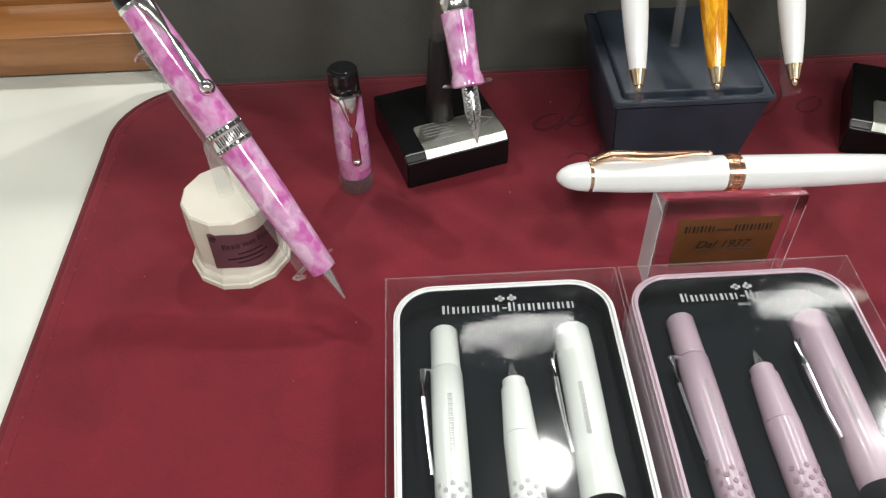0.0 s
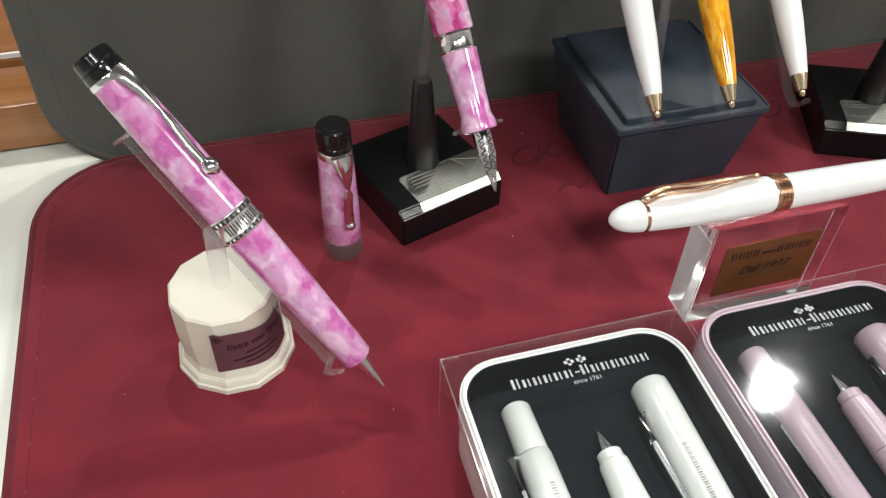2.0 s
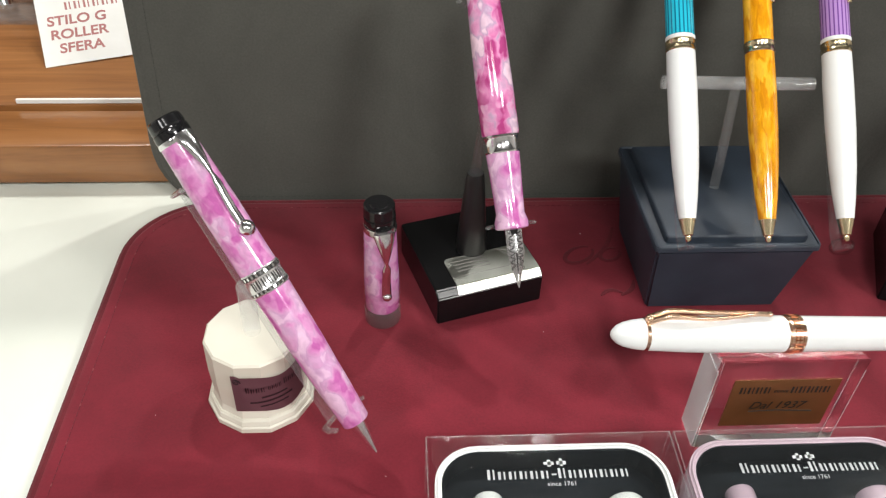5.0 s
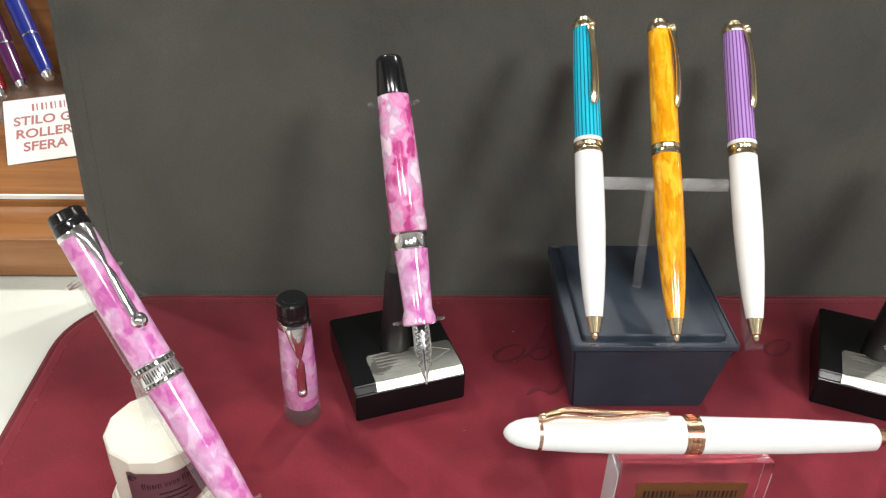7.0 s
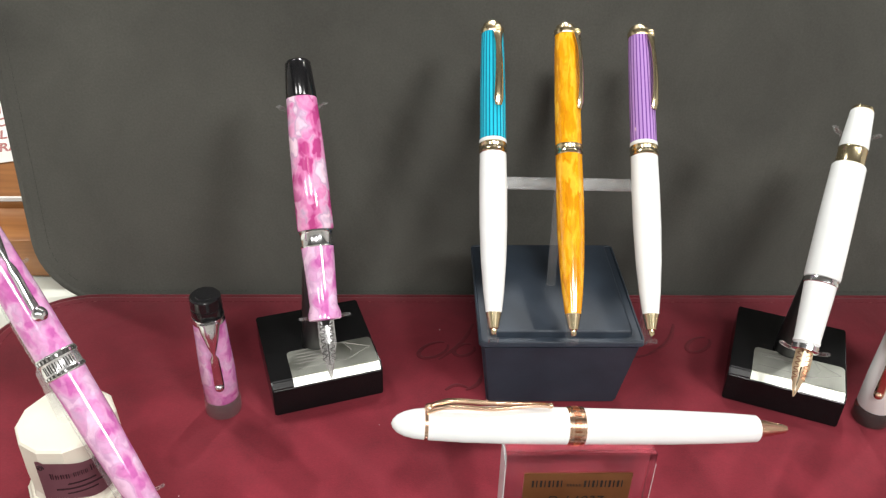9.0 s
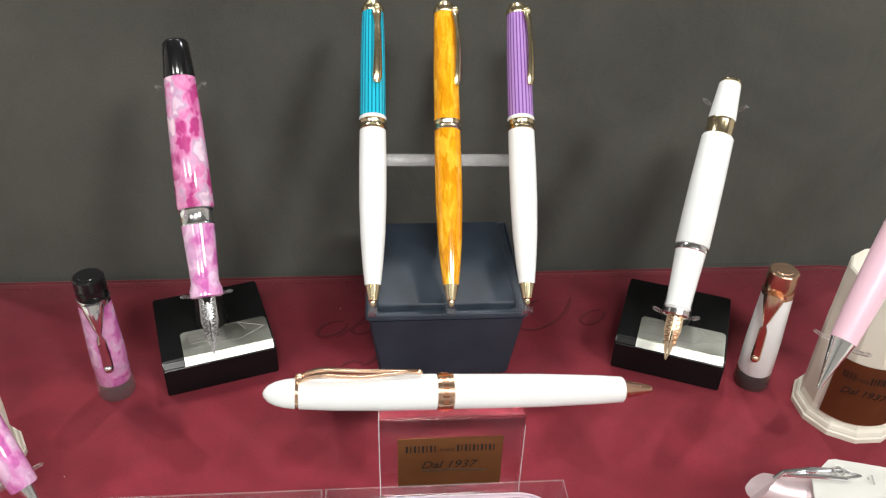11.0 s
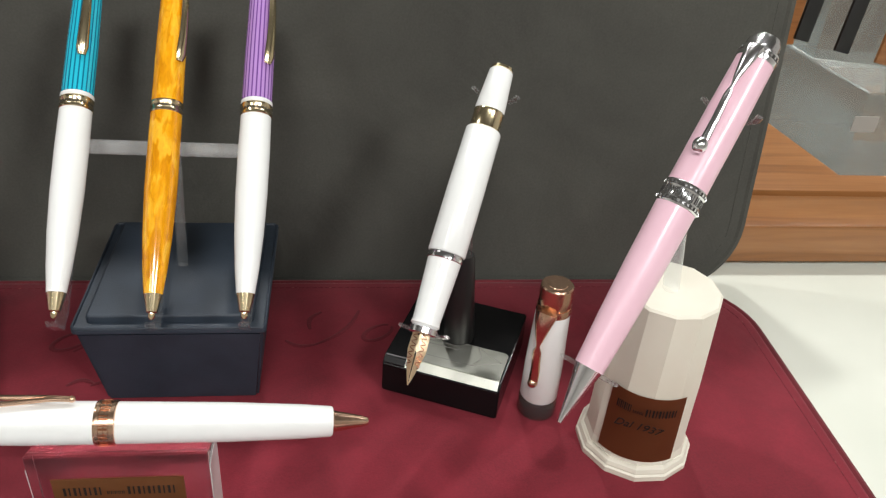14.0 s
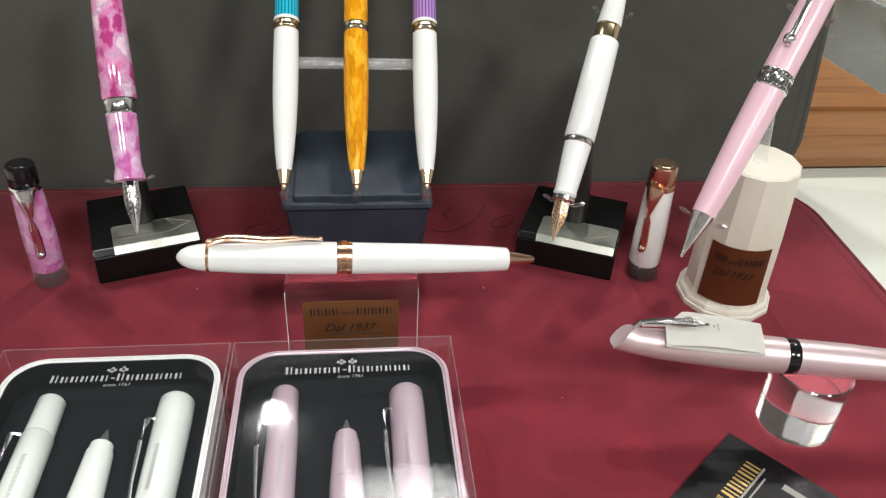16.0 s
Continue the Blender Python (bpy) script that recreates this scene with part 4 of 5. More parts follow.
def clear_block():
    t = thing("acrylic_block", Matrix.Identity(4), "clear acrylic block stand with a bronze label", "pen stand")
    x0, x1, y0, y1 = 0.0842, 0.1378, 0.2440, 0.2585
    bm = box_bm(x0, x1, y0, y1, 0.0005, 0.0505)
    for v in bm.verts:
        if v.co.z > 0.02 and v.co.y > 0.25:
            v.co.z -= 0.006
    bmesh.ops.bevel(bm, geom=bm.edges[:], offset=0.0005, segments=2, affect="EDGES")
    b = part("block", bm, FROST, t)
    b.visible_shadow = False
    # Added whitish sheets stand for the bright inner reflection at both ends.
    for x in (x0 - 0.0004, x1 + 0.0001):
        end = box_bm(x, x + 0.0003, y0 + 0.0006, y1 - 0.0006, 0.0010, 0.0440)
        e = part("end_face", end, END_GLINT, t, "whitish sheet painting the bright inner reflection at the block end")
        e.visible_shadow = False
    lab = part("label", box_bm(0.0908, 0.1300, y0 - 0.0006, y0 - 0.0001, 0.0150, 0.0408), BRONZE, t, "bronze name label")
    to = lambda u, v, w: (u, y0 - 0.00065 - w, v)
    part("lettering", bars_bm(glyph_row(0.0938, 0.0338, 0.0120, 0.0034, 4, 0.25) + glyph_row(0.1066, 0.0341, 0.0055, 0.0013, 5, 0.3) + glyph_row(0.1128, 0.0338, 0.0150, 0.0034, 5, 0.25), to), PRINT_BLACK, lab, "dark printed blocks", False)
    words("date_lettering", "Dal 1937", 0.0056, pose(0.1095, y0 - 0.00075, 0.0268, 90, 0, 0), PRINT_BLACK, lab, 0.00005, "dark script lettering", 0.35)
    part("underline", sweep([(0.1000, y0 - 0.0007, 0.0236), (0.1100, y0 - 0.0007, 0.0241), (0.1240, y0 - 0.0007, 0.0233)], 0.00025, 6), PRINT_BLACK, lab)
    return t


def puck():
    t = thing("acrylic_puck", pose(0.2945, 0.2060, 0.0005), "clear acrylic cylinder that props up the pearly pen", "pen stand")
    p = part("cylinder", lathe(closed([(0.0, 0.0150), (0.0006, 0.0156), (0.0288, 0.0156), (0.0294, 0.0150)]), 64), PUCK_GLOW, t)
    p.visible_shadow = False
    return t


# ---------------------------------------------------------------- gift sets
def gift_set(x0, x1, y1, tin_mat, tone):
    """A rounded tin with a black insert in a clear sleeve."""
    y0 = y1 - 0.172
    t = thing("gift_box", Matrix.Identity(4), f"{tone} pen tin with black insert in clear box", "gift box", "pen gift boxes")
    cov = bmesh.new()
    h = 0.0347
    bmesh.ops.create_cube(cov, size=1.0)
    for v in cov.verts:
        v.co = Vector((x0 if v.co.x < 0 else x1, y0 if v.co.y < 0 else y1, 0.0004 if v.co.z < 0 else h))
    bmesh.ops.delete(cov, geom=[f for f in cov.faces if f.normal.z < -0.5], context="FACES")
    c = part("clear_cover", cov, FILM, t, "thin clear plastic cover", False)
    c.visible_shadow = False
    ed = bmesh.new()
    top = [(x0, y0, h), (x1, y0, h), (x1, y1, h), (x0, y1, h)]
    for k in range(4):
        sweep([top[k], top[(k + 1) % 4]], 0.00022, 6, bm=ed)
        sweep([(*top[k][:2], 0.0004), top[k]], 0.00018, 6, bm=ed)
    e = part("cover_edges", ed, CLEAR, t, "folded clear edges")
    e.visible_shadow = False
    m = 0.0030
    a, b, c0, d = x0 + m, x1 - m, y0 + m, y1 - m * 0.6
    part("tin", slab(outline(a, b, c0, d, 0.0145, 8), 0.0006, 0.0195, 0.001, 2), tin_mat, t)
    outer, inner = outline(a - 0.0006, b + 0.0006, c0 - 0.0006, d + 0.0006, 0.0148, 8), outline(a + 0.0016, b - 0.0016, c0 + 0.0016, d - 0.0016, 0.0128, 8)
    rim = frame_bm(outer, inner, 0.0160, 0.0316)
    bmesh.ops.bevel(rim, geom=[q for q in rim.edges if q.calc_face_angle(0) > 0.8], offset=0.0009, segments=3, affect="EDGES")
    part("rim", rim, tin_mat, t, "rounded tin rim")
    part("insert", slab(outline(a + 0.0018, b - 0.0018, c0 + 0.0018, d - 0.0018, 0.0126, 8), 0.0196, 0.0216), INSERT, t, "black insert sheet")
    cx = 0.5 * (x0 + x1) + 0.0015
    lo, li = outline(a + 0.0017, b - 0.0017, c0 + 0.0017, d - 0.0017, 0.0127, 8), outline(a + 0.0022, b - 0.0022, c0 + 0.0022, d - 0.0022, 0.0122, 8)
    part("insert_wall", frame_bm(lo, li, 0.0190, 0.0305), INSERT, t, "black lining inside the tin", False)
    pane = part("window_pane", slab(outline(a + 0.0019, b - 0.0019, c0 + 0.0019, d - 0.0019, 0.0125, 8), 0.0308, 0.0311), PANE, t, "clear printed window of the tin lid", False)
    pane.visible_shadow = False
    to = lambda u, v, w: (u, v, 0.03115 + w)
    ty = y1 - 0.0150
    part("lettering", bars_bm(glyph_row(cx - 0.0235, ty, 0.0215, 0.0029, 6, 0.3, (0,)) + [(cx - 0.0020, cx - 0.0004, ty + 0.0012, ty + 0.0017)] + glyph_row(cx + 0.0002, ty, 0.0245, 0.0029, 7, 0.3, (0,)), to), SILVER_INK, pane, "silver printed blocks", False)
    words("date_lettering", "since 1761", 0.0023, pose(cx + 0.001, ty - 0.0022, 0.0312), SILVER_INK, pane, 0.00004, "small silver lettering")
    part("crest", bars_bm([(cx - 0.0042, cx - 0.0008, ty + 0.0052, ty + 0.0064), (cx - 0.003, cx - 0.0018, ty + 0.0045, ty + 0.0072), (cx + 0.0002, cx + 0.0034, ty + 0.0052, ty + 0.0066), (cx + 0.0012, cx + 0.0022, ty + 0.0046, ty + 0.0076)], to), SILVER_INK, pane, "small silver crest shape", False)
    return t


def lying(x, y, z, turn):
    """Along -y from a head at (x, y): local z points to the head, local x upwards."""
    m, _ = axis((x + 0.1 * math.tan(radians(turn)), y - 0.1, z), (x, y, z), (0, 0, 1))
    m.translation = Vector((x, y, z))
    return m


def side_print(r, z0, length, parent, mat, turn=0.35, count=12):
    def wrap(u, v, w):
        a = turn + v / r
        return ((r + 0.00005 + w) * math.cos(a), (r + 0.00005 + w) * math.sin(a), z0 - u)
    part("print", bars_bm(glyph_row(0, -0.0007, length, 0.0015, count, 0.3), wrap, 0.00005), mat, parent, "grey printed blocks", False)


def grip_dots(parent, r, z0, mat):
    bm = bmesh.new()
    for i in range(9):
        for j in range(5):
            a = -0.8 + 0.4 * j
            z = z0 - 0.0042 * i - (0.002 if j % 2 else 0)
            c = Vector((r * math.cos(a), r * math.sin(a), z))
            q = Vector((math.cos(a), math.sin(a), 0)).to_track_quat("Z", "Y").to_matrix().to_4x4()
            bmesh.ops.create_cone(bm, cap_ends=True, segments=10, radius1=0.0010, radius2=0.0008, depth=0.0005, matrix=Matrix.Translation(c) @ q)
    return part("grip_dots", bm, mat, parent, "rows of small raised grip dots")


def set_ballpoint(x, y, mat, dots, tone):
    t = thing("ballpoint_pen", lying(x, y, 0.0238, 0), f"{tone} plastic ballpoint pen with chrome clip in the gift tin", "pen")
    part("push_cap", lathe(closed([(-0.0175, 0.0052), (-0.0008, 0.0049), (0, 0.0043)])), mat, t)
    b = part("barrel", lathe(closed([(-0.128, 0.0018), (-0.118, 0.0040), (-0.10, 0.0053), (-0.06, 0.0058), (-0.035, 0.0057), (-0.0185, 0.0056), (-0.0177, 0.0050)])), mat, t)
    part("tip", lathe(closed([(-0.134, 0.0006), (-0.128, 0.0017)]), 20), CHROME, t, "chrome tip")
    pts = [(0.0022, -0.0053, -0.0185), (0.0032, -0.0080, -0.0190), (0.0034, -0.0084, -0.030), (0.0030, -0.0072, -0.048), (0.0028, -0.0064, -0.058)]
    part("clip", sweep(pts, [0.0015, 0.0018, 0.0015, 0.0010, 0.0012], 8, 0.7), CHROME, t, "sprung chrome wire clip")
    side_print(0.0057, -0.030, 0.022, b, GREY_INK, 0.1)
    grip_dots(t, 0.0057, -0.062, dots)
    return t


def set_fountain(x, y, mat, dots, tone):
    t = thing("fountain_pen", lying(x, y, 0.0235, 0), f"uncapped {tone} plastic fountain pen in the gift tin", "pen")
    nb = nib_bm(0.013, 0.0024)
    bmesh.ops.rotate(nb, verts=nb.verts, cent=(0, 0, 0), matrix=Matrix.Rotation(math.pi, 3, "X"))
    part("nib", nb, NIB, t, "polished steel nib")
    part("grip", lathe(closed([(-0.030, 0.0056), (-0.012, 0.0047), (-0.0115, 0.0040), (-0.0085, 0.0040), (-0.008, 0.0034)])), mat, t)
    b = part("barrel", lathe(closed([(-0.125, 0.0030), (-0.12, 0.0046), (-0.06, 0.0057), (-0.040, 0.0057), (-0.0302, 0.0057)])), mat, t)
    grip_dots(t, 0.0057, -0.048, dots)
    return t


def set_cap(x, y, mat, tone):
    t = thing("pen_cap", lying(x, y, 0.0238, 0), f"{tone} plastic fountain-pen cap with chrome clip in the gift tin", "pen cap")
    b = part("cap_body", lathe([(-0.0645, 0.0062), (-0.066, 0.0066), (-0.064, 0.0070), (-0.05, 0.0063), (-0.03, 0.0065), (-0.008, 0.0066), (-0.001, 0.0064), (0, 0.0056), (0, 0.0)]), mat, t)
    pts = [(0.0020, -0.0062, -0.011), (0.0028, -0.0086, -0.0115), (0.0030, -0.0090, -0.022), (0.0026, -0.0082, -0.040), (0.0024, -0.0072, -0.050)]
    part("clip", sweep(pts, [0.0015, 0.0017, 0.0014, 0.0010, 0.0012], 8, 0.7), CHROME, t, "sprung chrome wire clip")
    side_print(0.0065, -0.026, 0.020, b, GREY_INK, -0.25)
    return t


# ---------------------------------------------------------------- things on the mat
A_TIP, A_TOP, A_CLIP = (-0.0378, 0.2355, 0.0152), (-0.1062, 0.2955, 0.1185), (0.55, -0.49, 0.66)
F_TIP, F_TOP, F_CLIP = (0.2473, 0.2465, 0.0570), (0.3159, 0.3115, 0.1625), (-0.62, -0.60, 0.50)
C_TIP, C_TOP, C_CLIP = (0.0181, 0.2882, 0.0458), (0.0025, 0.3680, 0.1472), (0.15, -0.75, 0.6)
D_TIP, D_TOP, D_CLIP = (0.2015, 0.2797, 0.0436), (0.2395, 0.3600, 0.1318), (-0.3, -0.75, 0.6)

marbled_ballpoint(A_TIP, A_TOP, A_CLIP, ROSE_MARBLE, "pink marbled ballpoint pen with chrome clip slanting on a cream stand")
sa = cream_stand(-0.0850, 0.2773, 0.0355, 0.0186, 0.0192, 0.0216, "short cream twelve-sided wooden pen stand with a plum scroll label")
cradle((-0.0849, 0.2775, 0.0355), A_TIP, A_TOP, (0.75, -0.2, 0.6), 0.125, 0.83, 0.0078, 0.0032, "clear acrylic cradle holding the pink marbled ballpoint pen")
pink_ballpoint(F_TIP, F_TOP, F_CLIP)
sf = cream_stand(0.297, 0.2925, 0.0765, 0.0182, 0.0206, 0.0232, "tall cream twelve-sided wooden pen stand with a copper label")
cradle((0.296, 0.292, 0.0765), F_TIP, F_TOP, F_CLIP, 0.135, 0.82, 0.0072, 0.0030, "clear acrylic cradle holding the pale pink ballpoint pen")


def wrapped_label(stand, name, mat, r0, r1, z0, z1, h, a0, a1, wavy, label):
    """A thin label that follows the round of a stand's body."""
    rad = lambda z: r0 + (r1 - r0) * z / h + 0.0004
    bm = bmesh.new()
    rows = []
    n = 16
    for i in range(n + 1):
        a = radians(a0 + (a1 - a0) * i / n)
        w = 0.0012 * math.sin(i / n * math.pi * 2.2) if wavy else 0.0
        lo, hi = z0 + w, z1 + w
        if wavy and i < 2:
            hi += 0.0012
        rows.append([bm.verts.new((rad(z) * math.cos(a), rad(z) * math.sin(a), z)) for z in (lo, (lo + hi) / 2, hi)])
    for p, q in zip(rows, rows[1:]):
        for k in range(2):
            bm.faces.new((p[k], q[k], q[k + 1], p[k + 1]))
    bmesh.ops.solidify(bm, geom=bm.faces[:], thickness=-0.0003)
    bmesh.ops.recalc_face_normals(bm, faces=bm.faces)
    ob = part(name, bm, mat, stand, label)
    mid = radians(0.5 * (a0 + a1))
    return ob, lambda u, v, w: ((rad(v) + 0.0004 + w) * math.cos(mid + u / r0), (rad(v) + 0.0004 + w) * math.sin(mid + u / r0), v)


lab, to = wrapped_label(sa, "label", PLUM, 0.0193, 0.0186, 0.0105, 0.0292, 0.0355, -110, -22, True, "plum scroll-shaped label")
part("lettering", bars_bm(glyph_row(-0.0095, 0.0225, 0.0075, 0.0022, 4, 0.35, (0,)) + glyph_row(-0.0012, 0.0227, 0.0055, 0.0020, 4, 0.35) + glyph_row(0.0050, 0.0229, 0.0075, 0.0022, 4, 0.35, (0,)), to), PLUM_INK, lab, "dark printed blocks", False)
part("small_print", bars_bm([(-0.004, 0.006, 0.0190, 0.0197), (-0.0085, 0.008, 0.0165, 0.0173), (-0.005, 0.006, 0.0142, 0.0148)], to), PLUM_INK, lab, "unreadable small print", False)
bm = sweep([to(-0.0125 + 0.0016 * math.cos(k * 0.8) * (1 - k / 16), 0.0280 + 0.0016 * math.sin(k * 0.8) * (1 - k / 16), 0.0001) for k in range(13)], 0.00025, 6)
part("scroll_curl", bm, PLUM_INK, lab)

lab, to = wrapped_label(sf, "label", COPPER_FOIL, 0.0204, 0.0182, 0.0085, 0.0400, 0.0765, -153, -67, False, "copper-coloured name label")
part("lettering", bars_bm(glyph_row(-0.0115, 0.0315, 0.0062, 0.0034, 4, 0.25) + glyph_row(-0.0048, 0.0317, 0.0040, 0.0014, 5, 0.3) + glyph_row(-0.0002, 0.0315, 0.0125, 0.0034, 5, 0.25), to), PRINT_BLACK, lab, "dark printed blocks", False)
mt = Vector(to(-0.002, 0.0265, 0.0))
out = Vector((mt.x, mt.y, 0)).normalized()
side = Vector((-out.y, out.x, 0))
m4 = Matrix((side, (0, 0, 1), out)).transposed().to_4x4()
m4.translation = mt + out * 0.0007
words("date_lettering", "Dal 1937", 0.0048, m4, PRINT_BLACK, lab, 0.0001, "dark script lettering", 0.35)

pen_cap(-0.0364, 0.3190, 0.0642, (0.26, -0.96, 0), ROSE_MARBLE, CHROME, BLACK, CLEAR, "pink marbled pen cap with chrome clip standing on the velvet", "clear acrylic foot", "glossy black finial", 0.0098)
pen_cap(0.2606, 0.3118, 0.0645, (-0.62, -0.78, 0), WHITE, ROSE, ROSE, VELVET_REFLEX, "white pen cap with rose-gold clip standing on the velvet", "clear acrylic foot, coloured brown for the velvet it reflects", "rose-gold finial with raised rim", 0.0095)

fountain_pen_pink(C_TIP, C_TOP, C_CLIP)
black_stand(0.0042, 0.3455, 17.4, 4)
cradle((0.0042, 0.3445, 0.060), C_TIP, C_TOP, C_CLIP, 0.19, 0.86, 0.0068, 0.0022, "clear acrylic cradle holding the pink marbled fountain pen", HOLDER)
fountain_pen_white(D_TIP, D_TOP, D_CLIP)
black_stand(0.2290, 0.3390, -23.0, 2)
cradle((0.2290, 0.3380, 0.060), D_TIP, D_TOP, D_CLIP, 0.16, 0.92, 0.0062, 0.0022, "clear acrylic cradle holding the white fountain pen", HOLDER)

pedestal()
P = [((0.0822, 0.2930, 0.0642), (0.0842, 0.3930, 0.1550), (0.30, -0.64, 0.68)),
     ((0.1138, 0.2930, 0.0634), (0.1158, 0.3915, 0.1550), (0.72, -0.5, 0.52)),
     ((0.1448, 0.2930, 0.0634), (0.1484, 0.3930, 0.1540), (0.62, -0.55, 0.58))]
striped_ballpoint(*P[0], TEAL, WHITE, "white ballpoint pen with turquoise striped top and gold trim")
striped_ballpoint(*P[1], AMBER, AMBER, "amber marbled ballpoint pen with gold trim")
striped_ballpoint(*P[2], VIOLET, WHITE, "white ballpoint pen with violet striped top and gold trim")
triple_cradle(P)

clear_block()
white_ballpoint((0.1868, 0.2538, 0.0522), (0.0432, 0.2485, 0.0610), (0, 0.18, 1))

H_TOP = Vector((0.2135, 0.2125, 0.0424))
H_DIR = Vector((0.072, -0.0095, -0.0036)).normalized()
pearl_ballpoint(H_TOP + 0.138 * H_DIR, H_TOP, (0, 0.15, 1))
puck()
hx = -H_DIR
hz = (Vector((0, -0.28, 1)) - hx * Vector((0, -0.28, 1)).dot(hx)).normalized()
mt = Matrix((-hx, hz.cross(-hx), hz)).transposed().to_4x4()
mt.translation = H_TOP + 0.0340 * H_DIR + hz * 0.0092 + Vector((0, 0.0022, 0))
paper_tag(mt)


def leaflet():
    a = math.degrees(math.atan2(-0.035, 0.030))
    t = thing("leaflet", pose(0.264, 0.200, 0.0, 0, 0, a), "black glossy leaflet with gold lettering lying on the velvet", "leaflet")
    part("sheet", slab([(0, 0), (0.085, 0), (0.085, -0.055), (0, -0.055)][::-1], 0.0003, 0.0009), LEAFLET, t, "", False)
    up = lambda u, v, w: (v, u, 0.00095 + w)
    part("lettering", bars_bm(glyph_row(-0.0300, 0.0120, 0.0225, 0.0062, 5, 0.25) + glyph_row(-0.0400, 0.0120, 0.0085, 0.0034, 5, 0.3), up), GOLD_INK, t, "gold printed blocks", False)
    part("small_print", bars_bm([(-0.034, -0.0075, 0.0185, 0.0194), (-0.028, -0.012, 0.0210, 0.0217)], up), GREY_INK, t, "unreadable small print", False)
    part("nib_drawing", bars_bm([(-0.012, -0.009, 0.028, 0.040), (-0.020, -0.017, 0.030, 0.036)], up), GREY_INK, t, "grey printed drawing", False)
    return t


leaflet()

W_BOX, K_BOX = (-0.0202, 0.0637, 0.2270), (0.0652, 0.1498, 0.2270)
WDOT, KDOT = plain("grey_dots", (0.45, 0.46, 0.45), (0.5, 0.5, 0.5), 0.6, 0), plain("mauve_dots", (0.36, 0.24, 0.28), (0.4, 0.27, 0.31), 0.6, 0)
for (x0, x1, y1), mat, dots, tin, tone in ((W_BOX, IVORY, WDOT, TIN_WHITE, "white"), (K_BOX, MAUVE, KDOT, MAUVE, "dusty pink")):
    gift_set(x0, x1, y1, tin, tone)
    set_ballpoint(x0 + 0.0201, y1 - 0.0172, mat, dots, tone)
    set_fountain(x0 + 0.0430, y1 - 0.0315, mat, dots, tone)
    set_cap(x0 + 0.0657, y1 - 0.0197, mat, tone)


def stitched_script(strokes):
    """A tone-on-tone flourish stitched into the velvet: flat, tapered strokes of dark thread."""
    t = thing("embroidery", Matrix.Identity(4), "dark red script flourish stitched into the velvet", "embroidery")
    for pts in strokes:
        n = len(pts) - 1
        rad = [0.0004 + 0.0008 * math.sin(math.pi * (0.1 + 0.8 * k / n)) for k in range(n + 1)]
        part("thread", sweep([(x, y, 0.0003) for x, y in pts], rad, 8, 0.22), STITCH, t)
    return t


def bowl(x, y, a, b, turn, start=20, sweep_deg=330, n=20):
    """A slanted open oval."""
    out = []
    for k in range(n + 1):
        q = radians(start + sweep_deg * k / n)
        u, v = a * math.cos(q), b * math.sin(q)
        c, d = math.cos(radians(turn)), math.sin(radians(turn))
        out.append((x + u * c - v * d, y + u * d + v * c))
    return out


def flick(x0, y0, x1, y1, bend, n=14):
    """A stroke that bows to one side."""
    return [(x0 + (x1 - x0) * k / n - bend * (y1 - y0) * math.sin(math.pi * k / n), y0 + (y1 - y0) * k / n + bend * (x1 - x0) * math.sin(math.pi * k / n)) for k in range(n + 1)]


stitched_script([bowl(0.0600, 0.3590, 0.0085, 0.0048, 35), flick(0.0625, 0.3520, 0.0810, 0.3800, -0.08), bowl(0.0755, 0.3590, 0.0058, 0.0040, 35)])
stitched_script([flick(0.0655, 0.3300, 0.0760, 0.3315, 0.25), flick(0.0750, 0.3300, 0.0830, 0.3400, -0.15)])
stitched_script([flick(0.1530, 0.3580, 0.1670, 0.3550, -0.18), flick(0.1670, 0.3550, 0.1870, 0.3800, -0.12), flick(0.1640, 0.3660, 0.1690, 0.3790, 0.2), bowl(0.1955, 0.3630, 0.0080, 0.0042, 38)])


# ---------------------------------------------------------------- things on the wooden unit
def price_card():
    m = pose(-0.2400, 0.5130, 0.0210, 29, 0, 16) @ pose(0.026, 0.0, 0, 0, 0, 2)
    t = thing("price_card", m, "handwritten white price card leaning on the wooden unit", "price card")
    part("card", box_bm(-0.026, 0.026, 0.0, 0.050, -0.0006, 0.0, 0.0002), PAPER, t)
    part("heading", bars_bm(glyph_row(-0.009, 0.0395, 0.033, 0.0056, 6, 0.35), lambda u, v, w: (u, v, 0.00005 + w)), RED_INK, t, "faded red handwritten blocks", False)
    for k, w in enumerate(("STILO G", "ROLLER", "SFERA")):
        words("handwriting", w, 0.0096, pose(-0.0035, 0.0318 - 0.0102 * k, 0.0001), RED_INK, t, 0.00005, "faded red handwritten capitals", 0.08, 0.00022)
    return t


def rack_pen(x, y, z, dx, dz, color, label):
    tip = Vector((x, y, z))
    top = tip + Vector((dx, 0.075, dz)).normalized() * 0.135
    m, n = axis(tip, top, (0, -1, 0.5))
    t = thing("ballpoint_pen", m, label, "pen", "pens in the rack behind")
    part("tip_cone", lathe(closed([(0, 0.003), (0.004, 0.0042)]), 20), CHROME, t, "chrome tip")
    part("lower_barrel", lathe(closed([(0.004, 0.0046), (0.03, 0.0058), (0.034, 0.0058)]), 28), color, t)
    part("ring", lathe(closed([(0.034, 0.0059), (0.0355, 0.0059)]), 28), CHROME, t, "thin chrome ring")
    part("upper_barrel", lathe(closed([(0.0355, 0.0060), (0.08, 0.0066), (n, 0.0060)]), 28), color, t)
    return t


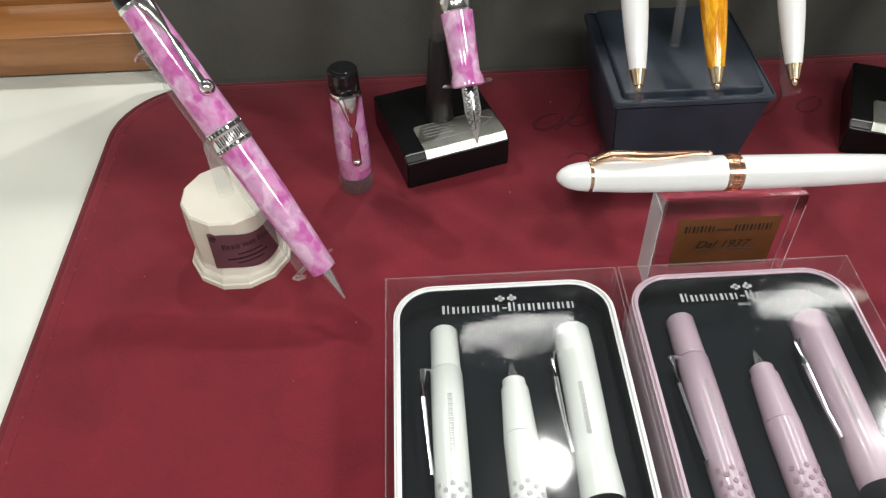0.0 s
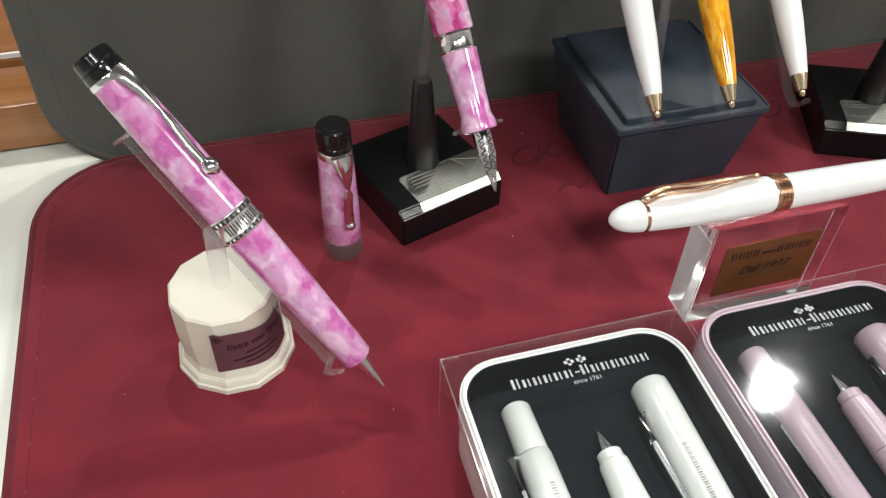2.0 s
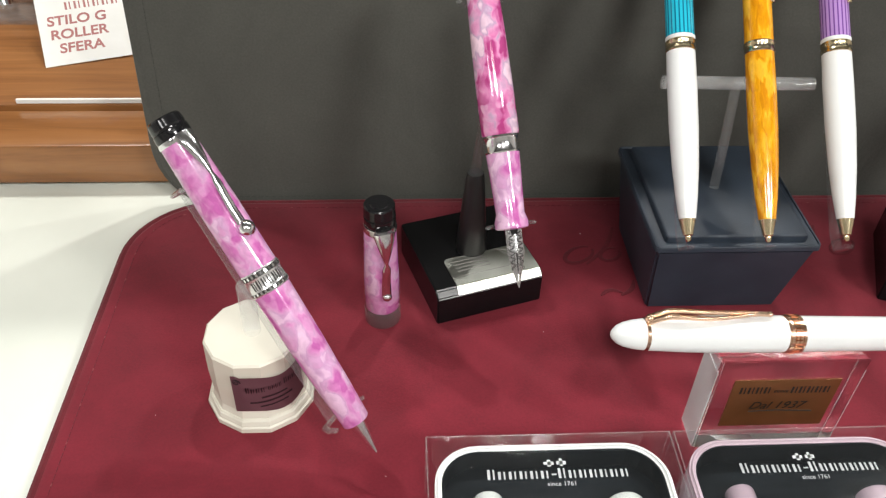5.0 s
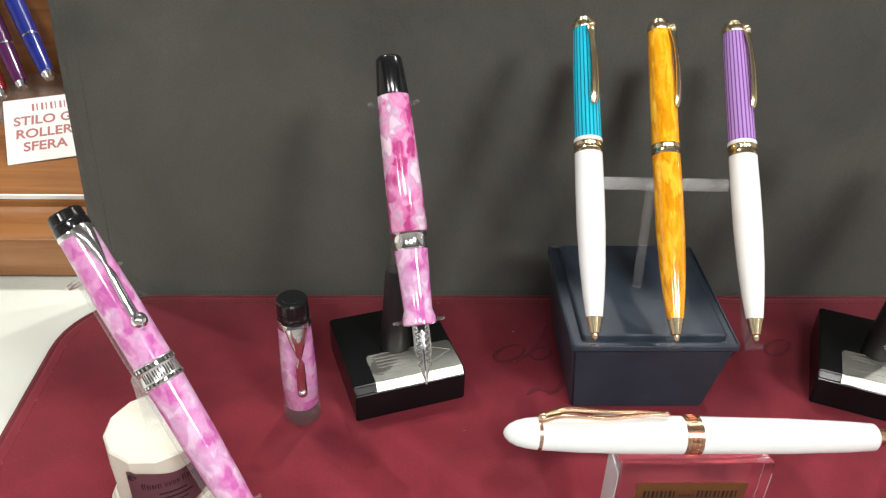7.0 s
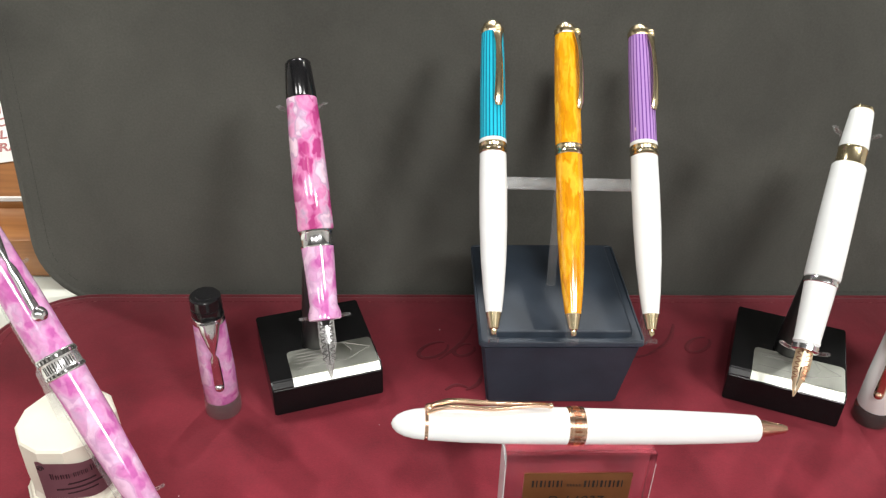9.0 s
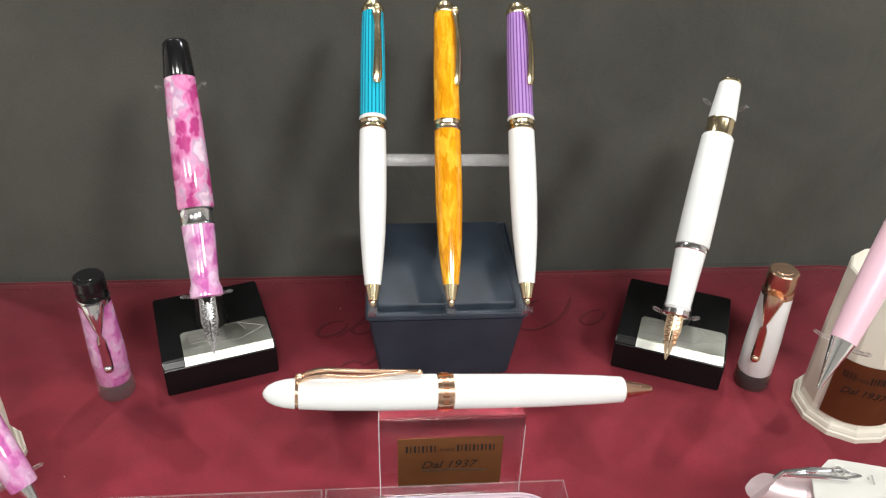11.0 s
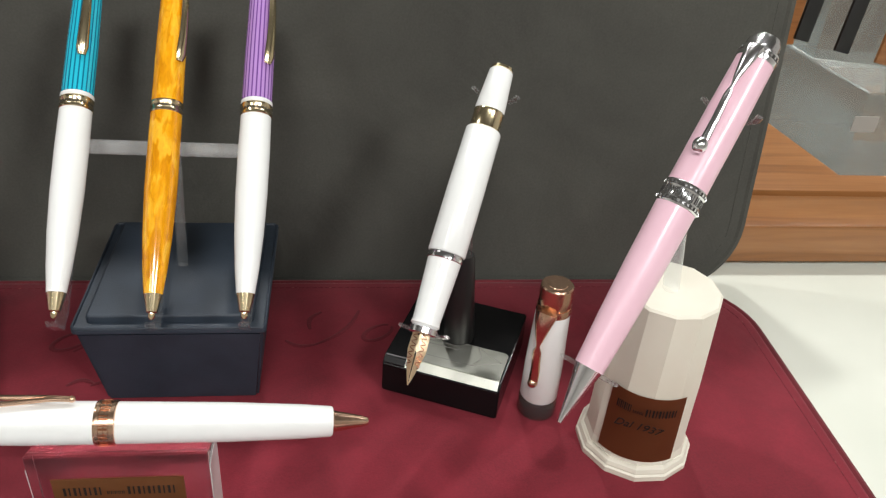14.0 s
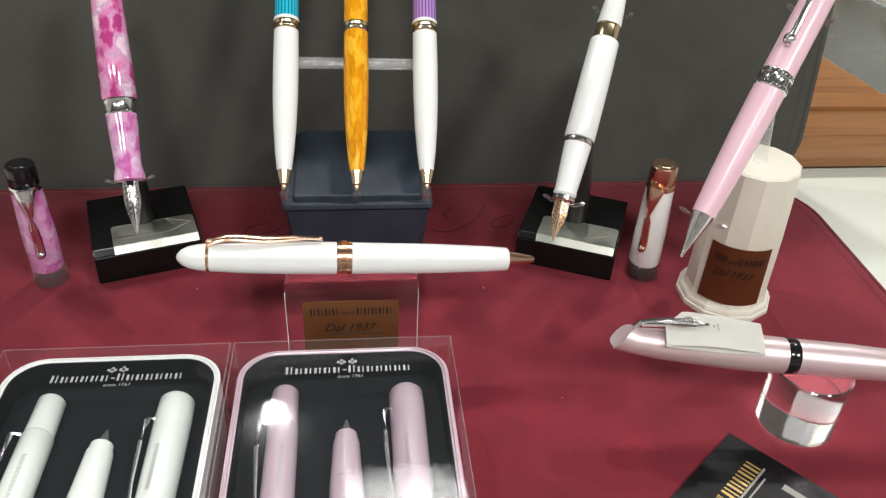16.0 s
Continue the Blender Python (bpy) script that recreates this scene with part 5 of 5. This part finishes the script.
def pen_rack():
    t = thing("pen_rack", pose(-0.272, 0.600, 0.0204), "clear acrylic rack for pens on the wooden unit", "pen rack")
    part("foot", box_bm(-0.09, 0.075, -0.030, 0.055, 0.0, 0.003, 0.0008), CLEAR, t)
    part("ledge", box_bm(-0.09, 0.075, -0.030, -0.022, 0.0032, 0.012, 0.0008), CLEAR, t)
    for o in t.children:
        o.visible_shadow = False
    return t


price_card()
pen_rack()
RED = plain("red_resin", (0.22, 0.012, 0.016), (0.27, 0.016, 0.02), 0.2)
PURPLE = plain("purple_resin", (0.075, 0.012, 0.075), (0.095, 0.018, 0.09), 0.2)
BLUE = plain("royal_blue_resin", (0.012, 0.02, 0.20), (0.016, 0.03, 0.25), 0.2)
rack_pen(-0.2300, 0.576, 0.0520, -0.052, 0.062, BLUE, "royal blue pen leaning in the clear rack")
rack_pen(-0.2490, 0.576, 0.0450, -0.052, 0.062, PURPLE, "dark purple pen leaning in the clear rack")
rack_pen(-0.2640, 0.576, 0.0380, -0.052, 0.062, RED, "dark red pen leaning in the clear rack")
rack_pen(-0.2810, 0.576, 0.0300, -0.052, 0.062, BLACK, "black pen leaning in the clear rack")


def clear_display():
    """A thick clear holder with dark strips, on the unit behind the panel."""
    t = thing("acrylic_holder", pose(0.489, 0.490, 0.0204), "thick clear acrylic holder with dark strips on the unit", "display holder")
    bm = slab([(0.0, 0.0), (0.13, 0.0), (0.13, 0.085), (-0.012, 0.085), (-0.010, 0.070)], 0.0, 0.055, 0.001, 1)
    part("block", bm, MILKY, t, "", False)
    part("upper_block", slab([(-0.006, 0.058), (0.125, 0.020), (0.125, 0.083), (-0.008, 0.083)], 0.0552, 0.130, 0.001, 1), MILKY, t, "", False)
    part("mark", box_bm(-0.004, 0.012, -0.0006, -0.0001, 0.030, 0.040), GREY_INK, t, "small grey mark")
    for k, mat in enumerate((MATTE_BLACK, MATTE_BLACK, MATTE_BLACK, WOOD)):
        bm = box_bm(-0.005, 0.005, -0.0015, 0.0015, 0, 0.07, 0.0008)
        bmesh.ops.transform(bm, verts=bm.verts, matrix=pose(-0.050 + 0.024 * k, 0.054 - 0.008 * k, 0.074 - 0.004 * k, -12, 12, 0))
        part("strip", bm, mat, t, "dark strip" if k < 3 else "wooden strip")
    for o in t.children:
        o.visible_shadow = False
    return t


clear_display()


def lint():
    """Pale specks of dust scattered over the velvet."""
    rng = random.Random(4)
    bm = bmesh.new()
    for _ in range(34):
        x, y, r = rng.uniform(-0.15, 0.37), rng.uniform(0.05, 0.395), rng.uniform(0.00012, 0.0003)
        bmesh.ops.create_icosphere(bm, subdivisions=1, radius=r, matrix=Matrix.Translation((x, y, r * 0.6)))
    return tagged(part("lint_specks", bm, PAPER), "tiny pale specks of lint on the velvet", "lint", kind="stuff")


lint()
